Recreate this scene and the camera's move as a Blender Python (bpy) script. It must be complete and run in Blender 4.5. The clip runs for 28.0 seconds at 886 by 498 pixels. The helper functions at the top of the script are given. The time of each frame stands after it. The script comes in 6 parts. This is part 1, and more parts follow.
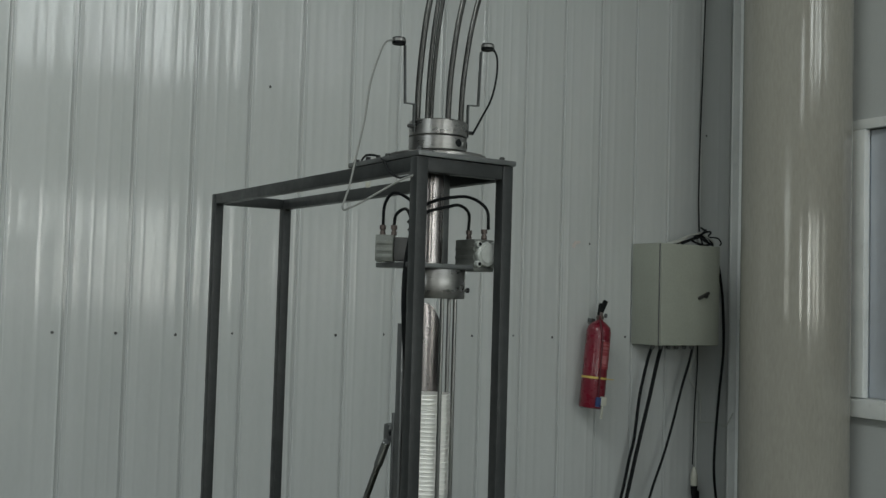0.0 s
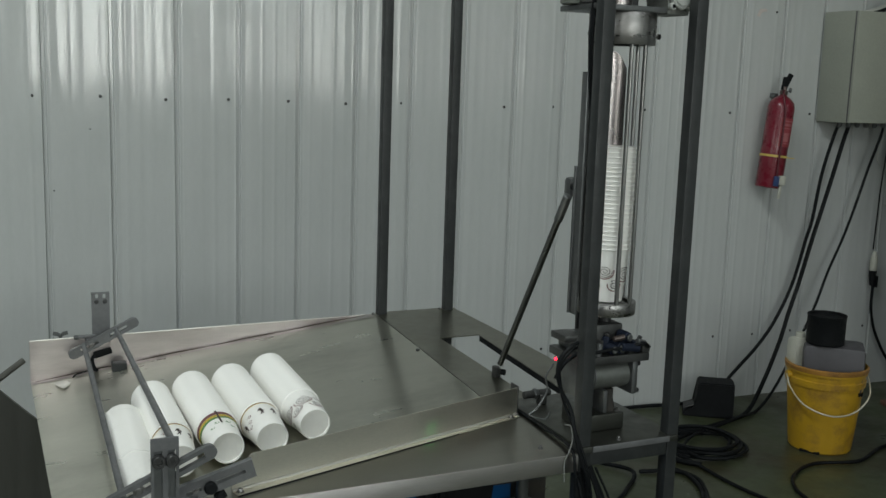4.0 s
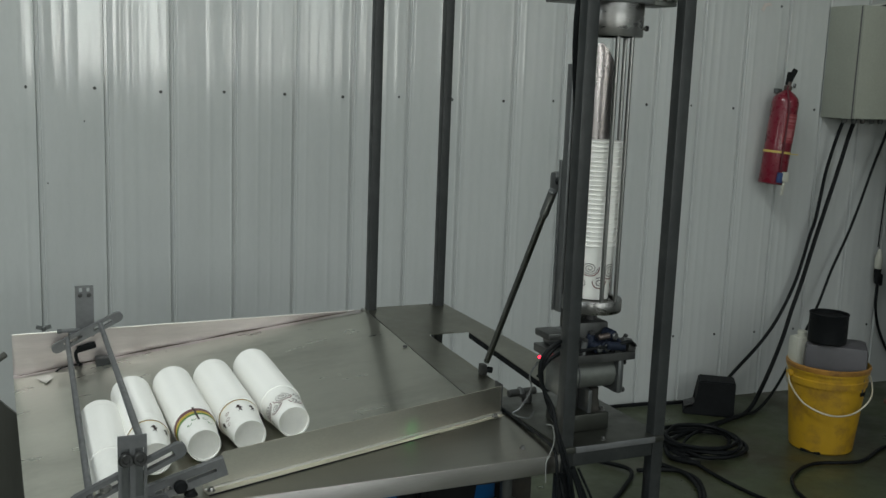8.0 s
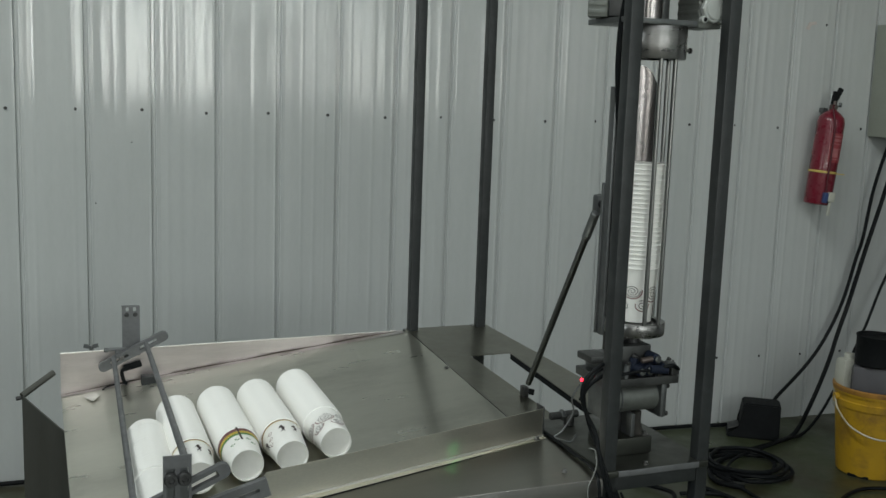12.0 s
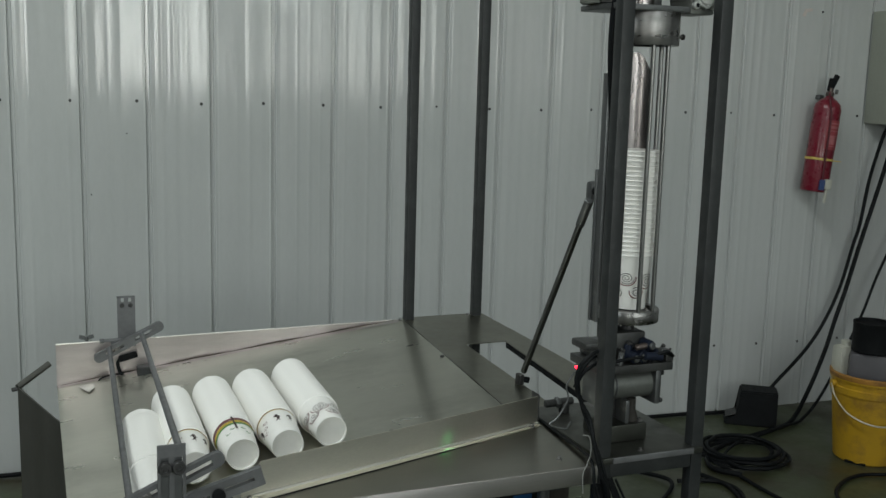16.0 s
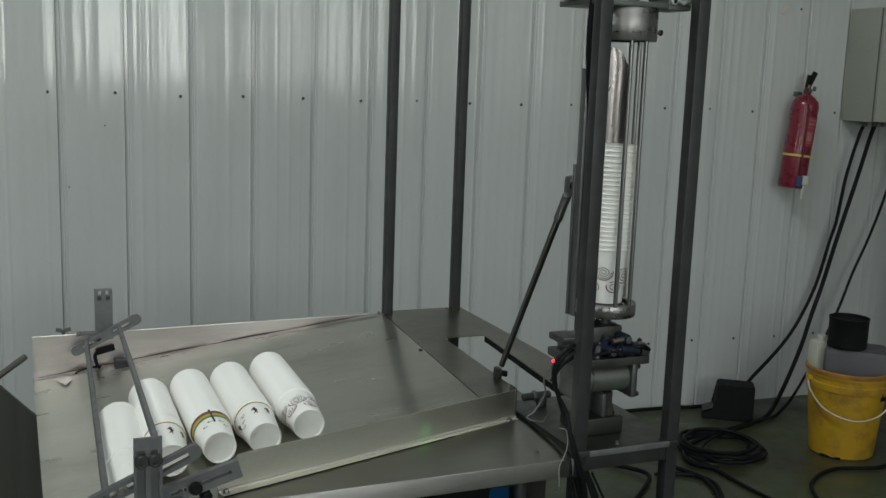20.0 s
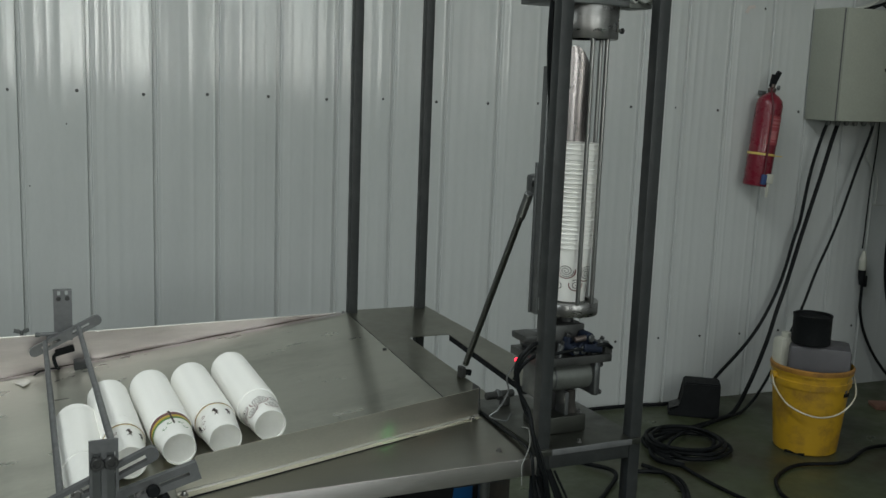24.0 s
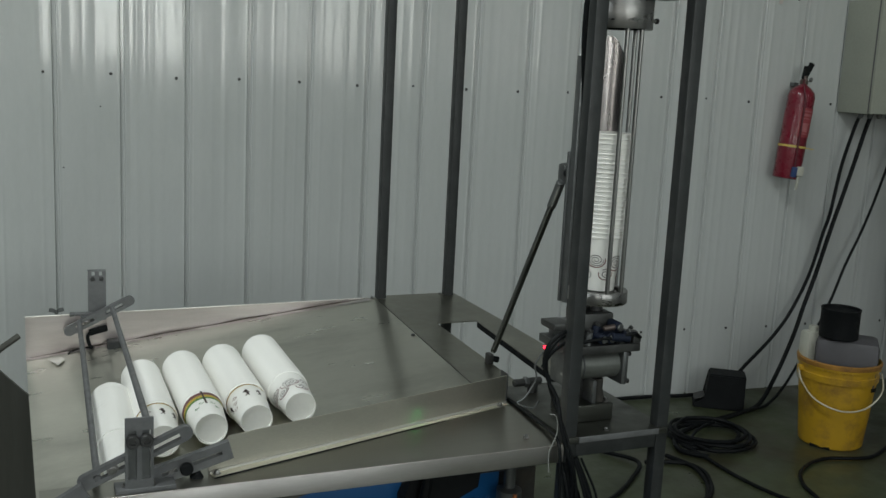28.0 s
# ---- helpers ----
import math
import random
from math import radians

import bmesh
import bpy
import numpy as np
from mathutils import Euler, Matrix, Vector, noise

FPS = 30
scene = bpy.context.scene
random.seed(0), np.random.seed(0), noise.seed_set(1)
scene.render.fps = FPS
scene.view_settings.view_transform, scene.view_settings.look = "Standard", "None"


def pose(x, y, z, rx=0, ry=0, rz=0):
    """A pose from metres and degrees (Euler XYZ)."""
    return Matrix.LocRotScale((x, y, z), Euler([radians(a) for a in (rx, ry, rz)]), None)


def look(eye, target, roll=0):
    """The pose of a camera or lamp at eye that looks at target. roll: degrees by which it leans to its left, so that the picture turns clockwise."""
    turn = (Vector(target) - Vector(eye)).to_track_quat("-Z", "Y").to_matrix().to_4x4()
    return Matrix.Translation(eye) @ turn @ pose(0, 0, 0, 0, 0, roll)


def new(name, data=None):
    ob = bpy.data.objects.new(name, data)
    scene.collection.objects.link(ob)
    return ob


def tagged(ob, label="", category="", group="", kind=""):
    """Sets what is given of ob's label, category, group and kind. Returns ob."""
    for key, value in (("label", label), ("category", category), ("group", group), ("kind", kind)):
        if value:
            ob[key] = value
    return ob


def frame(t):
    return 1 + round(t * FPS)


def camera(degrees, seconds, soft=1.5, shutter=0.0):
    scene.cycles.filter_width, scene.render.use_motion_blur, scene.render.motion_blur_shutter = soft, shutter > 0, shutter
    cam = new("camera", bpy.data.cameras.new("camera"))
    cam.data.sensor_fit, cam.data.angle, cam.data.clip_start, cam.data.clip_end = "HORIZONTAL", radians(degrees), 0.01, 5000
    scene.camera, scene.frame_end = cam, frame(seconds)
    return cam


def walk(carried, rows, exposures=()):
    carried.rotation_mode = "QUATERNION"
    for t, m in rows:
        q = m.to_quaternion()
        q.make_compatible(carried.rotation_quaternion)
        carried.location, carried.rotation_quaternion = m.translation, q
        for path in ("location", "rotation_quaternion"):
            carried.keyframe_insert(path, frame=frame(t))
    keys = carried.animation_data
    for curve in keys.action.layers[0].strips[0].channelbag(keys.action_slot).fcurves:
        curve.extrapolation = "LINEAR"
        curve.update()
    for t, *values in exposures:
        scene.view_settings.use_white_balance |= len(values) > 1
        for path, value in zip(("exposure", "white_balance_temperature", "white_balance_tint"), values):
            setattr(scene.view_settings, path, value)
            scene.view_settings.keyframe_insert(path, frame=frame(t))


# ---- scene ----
cam = camera(47.26, 28.0)
# seconds, eye in metres, pitch, roll and yaw in degrees
ROWS = [
    (0.0, -0.0593, -0.1015, 1.5950, 2.78, -1.64, -30.46),
    (0.5, -0.0526, -0.1042, 1.5757, -0.15, -1.95, -30.17),
    (1.0, -0.0533, -0.0939, 1.5561, -2.77, -2.17, -29.22),
    (1.5, -0.0578, -0.0749, 1.5405, -5.11, -2.08, -28.33),
    (2.0, -0.0482, -0.0624, 1.5322, -6.98, -1.72, -27.66),
    (2.5, -0.0583, -0.0580, 1.5270, -7.81, -1.56, -25.75),
    (3.0, -0.0742, -0.0450, 1.5269, -7.78, -1.35, -23.04),
    (3.5, -0.0760, -0.0279, 1.5176, -8.93, -1.65, -22.02),
    (5.5, 0.0048, -0.0023, 1.5133, -9.66, -2.09, -20.68),
    (6.0, 0.0022, 0.0002, 1.5139, -9.58, -2.11, -20.63),
    (6.5, 0.0001, -0.0033, 1.5146, -9.52, -2.09, -20.52),
    (7.0, 0.0006, -0.0034, 1.5144, -9.69, -2.07, -20.72),
    (7.5, -0.0004, -0.0035, 1.5139, -9.61, -2.15, -20.79),
    (8.0, 0.0000, -0.0000, 1.5113, -9.66, -2.11, -20.89),
    (8.5, 0.0032, -0.0048, 1.5136, -9.61, -2.26, -21.21),
    (9.0, 0.0077, -0.0065, 1.5155, -9.41, -2.13, -21.49),
    (9.5, 0.0122, -0.0132, 1.5162, -9.29, -1.94, -21.88),
    (10.0, 0.0125, -0.0163, 1.5169, -9.07, -2.14, -21.91),
    (10.5, 0.0132, -0.0181, 1.5169, -8.99, -2.09, -22.01),
    (11.0, 0.0111, -0.0131, 1.5160, -9.02, -1.99, -21.87),
    (11.5, -0.0031, -0.0026, 1.5178, -8.90, -1.89, -19.69),
    (12.0, -0.0042, -0.0029, 1.5193, -8.71, -1.91, -18.59),
    (12.5, -0.0003, -0.0059, 1.5187, -8.54, -1.57, -18.22),
    (14.5, 0.0013, -0.0069, 1.5164, -9.21, -1.52, -17.87),
    (15.0, 0.0071, -0.0079, 1.5157, -9.20, -1.58, -17.99),
    (15.5, 0.0086, -0.0072, 1.5155, -9.20, -1.55, -18.49),
    (16.0, 0.0052, -0.0055, 1.5150, -9.24, -1.56, -18.71),
    (16.5, 0.0070, -0.0051, 1.5149, -9.23, -1.79, -18.80),
    (17.0, 0.0093, -0.0028, 1.5154, -9.29, -1.86, -18.93),
    (17.5, 0.0111, -0.0033, 1.5148, -9.37, -1.55, -19.03),
    (18.0, 0.0085, -0.0012, 1.5123, -9.48, -1.62, -18.91),
    (18.5, 0.0007, 0.0016, 1.5139, -9.66, -1.81, -18.84),
    (19.0, -0.0029, -0.0000, 1.5129, -9.69, -1.88, -18.86),
    (19.5, 0.0009, -0.0067, 1.5146, -9.55, -2.05, -19.30),
    (20.0, 0.0083, -0.0112, 1.5145, -9.52, -1.97, -19.74),
    (20.5, 0.0163, -0.0104, 1.5150, -9.53, -1.88, -20.19),
    (21.0, 0.0166, -0.0081, 1.5123, -9.55, -1.82, -20.40),
    (21.5, 0.0160, -0.0071, 1.5128, -9.63, -1.82, -20.51),
    (22.0, 0.0179, -0.0065, 1.5126, -9.67, -1.91, -20.74),
    (22.5, 0.0194, -0.0085, 1.5131, -9.65, -2.02, -21.02),
    (24.5, 0.0279, -0.0078, 1.5128, -9.51, -2.08, -21.41),
    (25.0, 0.0260, -0.0058, 1.5118, -9.68, -2.03, -21.13),
    (25.5, 0.0160, -0.0029, 1.5056, -10.25, -2.34, -20.03),
    (26.0, 0.0123, -0.0020, 1.5012, -11.44, -2.58, -19.07),
    (26.5, 0.0087, -0.0029, 1.5049, -11.21, -2.60, -18.46),
    (27.0, 0.0024, -0.0021, 1.4990, -11.76, -3.03, -18.08),
    (27.5, 0.0057, -0.0051, 1.5020, -11.74, -2.93, -18.48),
    (28.0, 0.0103, -0.0171, 1.5136, -10.29, -2.79, -19.87),
]
walk(cam, [(t, pose(x, y, z, 90 + pitch, roll, yaw)) for t, x, y, z, pitch, roll, yaw in ROWS],
     exposures=[(0, -0.26), (1, -0.22), (2.5, -0.12), (6, -0.12), (10, -0.08), (12, -0.08), (14.5, -0.14), (16, -0.18), (22, -0.2), (25, -0.17), (27, -0.17), (28, -0.18)])

# ---- world, light and exposure ----
scene.view_settings.exposure = 0.0
world = bpy.data.worlds.new("sky")
world.use_nodes = True
sky = world.node_tree.nodes.new("ShaderNodeTexSky")
sky.sky_type, sky.sun_disc, sky.sun_elevation, sky.sun_rotation = "NISHITA", False, radians(35), radians(200)
world.node_tree.links.new(sky.outputs["Color"], world.node_tree.nodes["Background"].inputs["Color"])
world.node_tree.nodes["Background"].inputs["Strength"].default_value = 0.1
scene.world = world


def window_light(x, y, z, width, height, power, turn, tint=(0.935, 1.0, 0.965)):
    """Daylight that enters by a window opening."""
    lamp = bpy.data.lights.new("unseen_daylight", "AREA")
    lamp.shape, lamp.size, lamp.size_y, lamp.energy, lamp.color = "RECTANGLE", width, height, power, tint
    ob = new("unseen_daylight", lamp)
    ob.matrix_world = pose(x, y, z, 90, 0, turn)
    return ob


# unseen roof skylight for the light from above; two window rows behind the camera
TOP = 6.2
SKYLIGHT = (-2.4, -1.2, -1.8, 2.4)   # x from, x to, y from, y to
lamp = window_light(-1.8, 0.3, TOP + 0.02, 1.2, 4.2, 235, 0)
lamp.matrix_world = pose(-1.8, 0.3, TOP + 0.02)
# centre, width, z from, z to, watts per square metre; the rows share centres and widths
# Outermost columns, -2.7 and 3.35, are added fill for corner and fence.
SOUTH_OPENINGS = ((-2.7, 1.3, 1.42, 2.7, 20), (0.72, 0.9, 1.42, 2.7, 34), (2.2, 0.7, 1.42, 2.7, 20), (3.35, 0.8, 1.42, 2.7, 18))
UPPER_OPENINGS = ((-2.7, 1.3, 4.4, 5.8, 16), (0.72, 0.9, 4.4, 5.8, 20), (2.2, 0.7, 4.4, 5.8, 18), (3.35, 0.8, 4.4, 5.8, 22))
for wx, ww, lo, hi, watts in SOUTH_OPENINGS + UPPER_OPENINGS:
    window_light(wx, -4.94, (lo + hi) / 2, ww, hi - lo, watts * ww * (hi - lo), 0)
# Unseen west window, added to light the far corner from the left.
WEST_OPENING = (-1.2, 0.8, 1.5, 3.3)   # y from, y to, z from, z to
window_light(-3.78, -0.2, 2.4, 2.0, 1.8, 26, -90)


# ---- materials ----
def material(name, color, rough=0.5, metal=0.0, vary=0.08, scale=6.0, grain=0.0, grain_scale=90.0, bump=0.0, bump_scale=60.0,
             stretch=(1, 1, 1), stain=None, stain_amount=0.0, stain_scale=2.5, spec=0.5, rough_vary=0.1, coat=0.0, random_tint=0.0, brushed=None):
    """A surface with variation at two scales: broad tone changes, fine grain, optional stains, relief and uneven gloss."""
    m = bpy.data.materials.new(name)
    m.use_nodes = True
    n, l = m.node_tree.nodes, m.node_tree.links
    b = n["Principled BSDF"]
    b.inputs["Metallic"].default_value = metal
    b.inputs["Specular IOR Level"].default_value = spec
    b.inputs["Coat Weight"].default_value = coat
    b.inputs["Coat Roughness"].default_value = 0.15
    if brushed is not None:   # (amount, direction across the brush lines)
        across = n.new("ShaderNodeCombineXYZ")
        for k in range(3):
            across.inputs[k].default_value = brushed[1][k]
        b.inputs["Anisotropic"].default_value = brushed[0]
        l.new(across.outputs["Vector"], b.inputs["Tangent"])
    co = n.new("ShaderNodeTexCoord")
    mp = n.new("ShaderNodeMapping")
    mp.inputs["Scale"].default_value = stretch
    l.new(co.outputs["Object"], mp.inputs["Vector"])

    def noise_at(sc, detail=4.0, rg=0.6):
        t = n.new("ShaderNodeTexNoise")
        t.inputs["Scale"].default_value, t.inputs["Detail"].default_value, t.inputs["Roughness"].default_value = sc, detail, rg
        l.new(mp.outputs["Vector"], t.inputs["Vector"])
        return t

    def mapped(source, lo, hi, a=0.3, c=0.7):
        r = n.new("ShaderNodeMapRange")
        for key, value in (("From Min", a), ("From Max", c), ("To Min", lo), ("To Max", hi)):
            r.inputs[key].default_value = value
        l.new(source, r.inputs["Value"])
        return r.outputs["Result"]

    broad, fine = noise_at(scale), noise_at(grain_scale, 3.0)
    tone = n.new("ShaderNodeMath")
    tone.operation = "MULTIPLY"
    l.new(mapped(broad.outputs["Fac"], 1 - vary, 1 + vary), tone.inputs[0])
    l.new(mapped(fine.outputs["Fac"], 1 - grain, 1 + grain), tone.inputs[1])
    out = tone.outputs[0]
    if random_tint:
        info = n.new("ShaderNodeObjectInfo")
        extra = n.new("ShaderNodeMath")
        extra.operation = "MULTIPLY"
        l.new(out, extra.inputs[0])
        l.new(mapped(info.outputs["Random"], 1 - random_tint, 1 + random_tint, 0, 1), extra.inputs[1])
        out = extra.outputs[0]
    mul = n.new("ShaderNodeVectorMath")
    mul.operation = "SCALE"
    mul.inputs[0].default_value = color
    l.new(out, mul.inputs["Scale"])
    final = mul.outputs["Vector"]
    if stain is not None:
        st = noise_at(stain_scale, 8.0, 0.7)
        mix = n.new("ShaderNodeMix")
        mix.data_type = "RGBA"
        l.new(mapped(st.outputs["Fac"], 0, stain_amount, 0.48, 0.68), mix.inputs["Factor"])
        l.new(final, mix.inputs["A"])
        mix.inputs["B"].default_value = (*stain, 1)
        final = mix.outputs["Result"]
    l.new(final, b.inputs["Base Color"])
    l.new(mapped(noise_at(scale * 3).outputs["Fac"], max(0.02, rough - rough_vary), min(1, rough + rough_vary)), b.inputs["Roughness"])
    if bump:
        bp = n.new("ShaderNodeBump")
        bp.inputs["Strength"].default_value, bp.inputs["Distance"].default_value = 1.0, bump
        l.new(noise_at(bump_scale, 3.0).outputs["Fac"], bp.inputs["Height"])
        l.new(bp.outputs["Normal"], b.inputs["Normal"])
    return m


def glow(name, color, strength):
    m = bpy.data.materials.new(name)
    m.use_nodes = True
    b = m.node_tree.nodes["Principled BSDF"]
    b.inputs["Base Color"].default_value = (*color, 1)
    b.inputs["Emission Color"].default_value = (*color, 1)
    b.inputs["Emission Strength"].default_value = strength
    return m


CLADDING = material("painted_sheet_cladding", (0.500, 0.519, 0.514), 0.108, vary=0.035, scale=1.6, grain=0.015, bump=0.0042, bump_scale=3.4, stretch=(1, 1, 0.3),
                    stain=(0.38, 0.408, 0.395), stain_amount=0.4, stain_scale=1.7, rough_vary=0.035, random_tint=0.03)
PLASTER = material("plain_hall_wall", (0.15, 0.158, 0.154), 0.7, vary=0.06, scale=1.0, bump=0.001)
# Dark colour added for an unseen wall part, to darken the tray's reflection.
DARK_WALL = material("dark_unseen_wall", (0.06, 0.064, 0.062), 0.75, vary=0.1, scale=1.0)
STRUT_STEEL = material("dark_strut_steel", (0.10, 0.105, 0.10), 0.35, 0.8, vary=0.06, scale=8)
ROOF = material("roof_sheet", (0.15, 0.155, 0.15), 0.6, vary=0.05, scale=1.0)
CONCRETE = material("painted_concrete", (0.047, 0.058, 0.030), 0.42, vary=0.35, scale=1.9, grain=0.12, grain_scale=40, bump=0.0012, bump_scale=18,
                    stain=(0.036, 0.025, 0.014), stain_amount=0.75, stain_scale=1.7, rough_vary=0.16)
COLUMN_PAINT = material("beige_column_paint", (0.35, 0.337, 0.295), 0.1, vary=0.07, scale=2, grain=0.07, stretch=(1, 1, 0.2), bump=0.0015, bump_scale=6)
TRIM = material("white_trim", (0.80, 0.82, 0.81), 0.35, vary=0.05)
FRAME_PAINT = material("dark_grey_frame_paint", (0.023, 0.0255, 0.026), 0.42, spec=0.4, vary=0.16, scale=9, grain=0.07, stain=(0.07, 0.073, 0.073), stain_amount=0.3, stain_scale=14)
# Stain blotches: surface film, darkened more to stand in for dark reflections.
STAINLESS = material("brushed_stainless", (0.58, 0.575, 0.505), 0.31, 1.0, brushed=(0.85, (-0.057, 0.998, 0.0)), vary=0.07, scale=2.2, grain=0.02, grain_scale=40, stretch=(1, 2.2, 2.2),
                     stain=(0.37, 0.37, 0.32), stain_amount=0.75, stain_scale=1.8, rough_vary=0.05)
# Worn stainless, base colour also darkened for the deck's dim reflections.
DECK_STEEL = material("worn_darkened_stainless", (0.30, 0.295, 0.25), 0.33, 1.0, brushed=(0.7, (-0.057, 0.998, 0.0)), vary=0.13, scale=3, grain=0.06, grain_scale=45, stain=(0.22, 0.215, 0.18), stain_amount=0.7, stain_scale=4, rough_vary=0.05)
CHUTE_STEEL = material("dull_brown_sheet", (0.10, 0.10, 0.09), 0.45, 0.5, vary=0.2, scale=2, grain=0.05, stretch=(3, 3, 0.5))
# Pinkish reflections are put into this stainless base colour.
REAR_STEEL = material("rosy_sheen_stainless", (0.60, 0.55, 0.54), 0.36, 1.0, vary=0.1, scale=3.5, grain=0.03, grain_scale=50, stretch=(1, 8, 8), rough_vary=0.06)
SEAM_DIRT = material("brown_weld_dirt", (0.12, 0.10, 0.08), 0.6, 0.4, vary=0.4, scale=30, grain=0.2)
STRIP_STEEL = material("strip_stainless", (0.40, 0.39, 0.345), 0.31, 1.0, brushed=(0.7, (-0.057, 0.998, 0.0)), rough_vary=0.02, vary=0.03, scale=3, grain=0.015, grain_scale=50, stretch=(1, 8, 8))
EDGE_STEEL = material("folded_edge_stainless", (0.54, 0.515, 0.50), 0.36, 1.0, brushed=(0.85, (0.0, 0.0, 1.0)), rough_vary=0.03, vary=0.05, scale=4, grain=0.04, grain_scale=50, stretch=(1, 8, 8))
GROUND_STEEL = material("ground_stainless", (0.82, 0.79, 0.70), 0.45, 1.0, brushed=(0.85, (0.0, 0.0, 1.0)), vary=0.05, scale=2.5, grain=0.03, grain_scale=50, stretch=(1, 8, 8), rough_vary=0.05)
# Extra bright steel that paints the highlights along the sheet folds.
BRIGHT_FOLD = material("fold_highlight_steel", (0.86, 0.84, 0.80), 0.42, 1.0, vary=0.05, scale=6, rough_vary=0.03)
TROUGH_STEEL = material("scuffed_polished_steel", (0.27, 0.25, 0.25), 0.27, 1.0, vary=0.12, scale=6, grain=0.03, rough_vary=0.03, stretch=(1, 1, 0.3))
GUIDE_STEEL = material("dull_guide_steel", (0.085, 0.085, 0.082), 0.36, 1.0, vary=0.1, scale=10)
STEEL = material("machined_steel", (0.27, 0.265, 0.26), 0.32, 1.0, vary=0.12, scale=10, grain=0.05, stretch=(1, 1, 3))
CHROME = material("polished_rod", (0.24, 0.24, 0.235), 0.36, 1.0, vary=0.03, scale=8, rough_vary=0.02)
ALUMINIUM = material("aluminium_casting", (0.175, 0.185, 0.172), 0.42, 0.5, vary=0.12, scale=20, grain=0.06)
CAST_GREY = material("greasy_cast_grey", (0.08, 0.082, 0.08), 0.44, 0.6, vary=0.25, scale=16, grain=0.08, stain=(0.04, 0.04, 0.04), stain_amount=0.6, stain_scale=22)
CAP_PALE = material("pale_cast_cap", (0.50, 0.52, 0.50), 0.5, 0.2, vary=0.08, scale=20, grain=0.05)
BRACKET_STEEL = material("galvanised_bracket", (0.165, 0.169, 0.174), 0.42, 0.45, vary=0.14, scale=14, grain=0.08, stain=(0.18, 0.18, 0.18), stain_amount=0.4, stain_scale=30)
BLUE_FITTING = material("dark_blue_fitting", (0.010, 0.015, 0.030), 0.6, spec=0.25, vary=0.2, scale=30)
GREY_STEEL = material("grey_plated_steel", (0.145, 0.152, 0.153), 0.4, 0.7, vary=0.14, scale=18, grain=0.06)
BASE_STEEL = material("greasy_base_steel", (0.075, 0.078, 0.068), 0.38, 0.8, vary=0.15, scale=8, stain=(0.05, 0.05, 0.045), stain_amount=0.5, stain_scale=6)
DULL_BROWN = material("dull_dark_brown_paint", (0.026, 0.024, 0.020), 0.75, vary=0.3, scale=9, grain=0.15, stain=(0.06, 0.045, 0.03), stain_amount=0.6, stain_scale=12)
DARK_STEEL = material("dark_oily_steel", (0.075, 0.075, 0.075), 0.4, 0.7, vary=0.25, scale=15)
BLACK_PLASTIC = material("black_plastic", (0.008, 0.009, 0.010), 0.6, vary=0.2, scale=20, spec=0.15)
RUBBER = material("black_cable_rubber", (0.006, 0.007, 0.008), 0.5, vary=0.3, scale=12, grain=0.1, spec=0.13)
SENSOR_CABLE = material("dull_grey_cable", (0.21, 0.215, 0.205), 0.5, vary=0.12)
WHITE_CABLE = material("grey_white_cable", (0.42, 0.43, 0.40), 0.5, vary=0.1)
PAPER = material("white_paper_cup", (0.90, 0.895, 0.86), 0.55, vary=0.03, scale=12, grain=0.02)
PAPER_SHADE = material("cup_base_paper", (0.82, 0.81, 0.78), 0.6, vary=0.05, scale=25)
INK = material("dark_brown_print", (0.045, 0.03, 0.028), 0.6, vary=0.3, scale=40)
INK_RED = material("wine_red_print", (0.16, 0.045, 0.04), 0.6, vary=0.3, scale=40)
INK_YELLOW = material("yellow_print", (0.55, 0.40, 0.06), 0.6, vary=0.1)
INK_GREEN = material("green_print", (0.10, 0.24, 0.08), 0.6, vary=0.1)
INK_PLUM = material("plum_print", (0.17, 0.07, 0.085), 0.6, vary=0.1)
RED_PAINT = material("red_extinguisher_paint", (0.16, 0.006, 0.02), 0.3, vary=0.1, scale=8, coat=0.4)
RED_LABEL = material("faded_pink_label", (0.27, 0.04, 0.05), 0.5, vary=0.2, scale=60)
PALE_INK = material("pale_label_print", (0.38, 0.13, 0.14), 0.5, vary=0.2, scale=60)
CABINET_PAINT = material("grey_green_cabinet_paint", (0.31, 0.327, 0.28), 0.5, vary=0.05, scale=4, grain=0.04, bump=0.0004, bump_scale=220)
YELLOW_PLASTIC = material("yellow_bucket_plastic", (0.47, 0.275, 0.016), 0.42, vary=0.08, scale=6, stain=(0.17, 0.09, 0.03), stain_amount=0.8, stain_scale=7)
GREY_PLASTIC = material("dark_grey_jug_plastic", (0.085, 0.082, 0.09), 0.5, vary=0.12, scale=9)
WHITE_PLASTIC = material("translucent_white_plastic", (0.46, 0.46, 0.40), 0.45, vary=0.1, scale=10)
BLUE_PLASTIC = material("blue_crate_plastic", (0.006, 0.085, 0.25), 0.42, vary=0.1, scale=6)
YELLOW_TIE = material("yellow_strap", (0.60, 0.47, 0.12), 0.5)
ORANGE = material("orange_plastic", (0.5, 0.17, 0.06), 0.5)
BRASS = material("dull_brown_fitting", (0.11, 0.088, 0.08), 0.4, 0.6, vary=0.2, scale=40)
BASIN = material("dark_blue_grey_plastic", (0.035, 0.04, 0.048), 0.45, vary=0.15)
BASIN_INSIDE = material("dirty_beige_inside", (0.105, 0.10, 0.088), 0.6, vary=0.2, scale=5)
BASIN_RIM = material("worn_pale_rim", (0.20, 0.205, 0.20), 0.5, vary=0.2)
CARDBOARD = material("reddish_brown_board", (0.17, 0.085, 0.06), 0.8, vary=0.2)
RED_LED = glow("red_led", (1.0, 0.012, 0.03), 8)
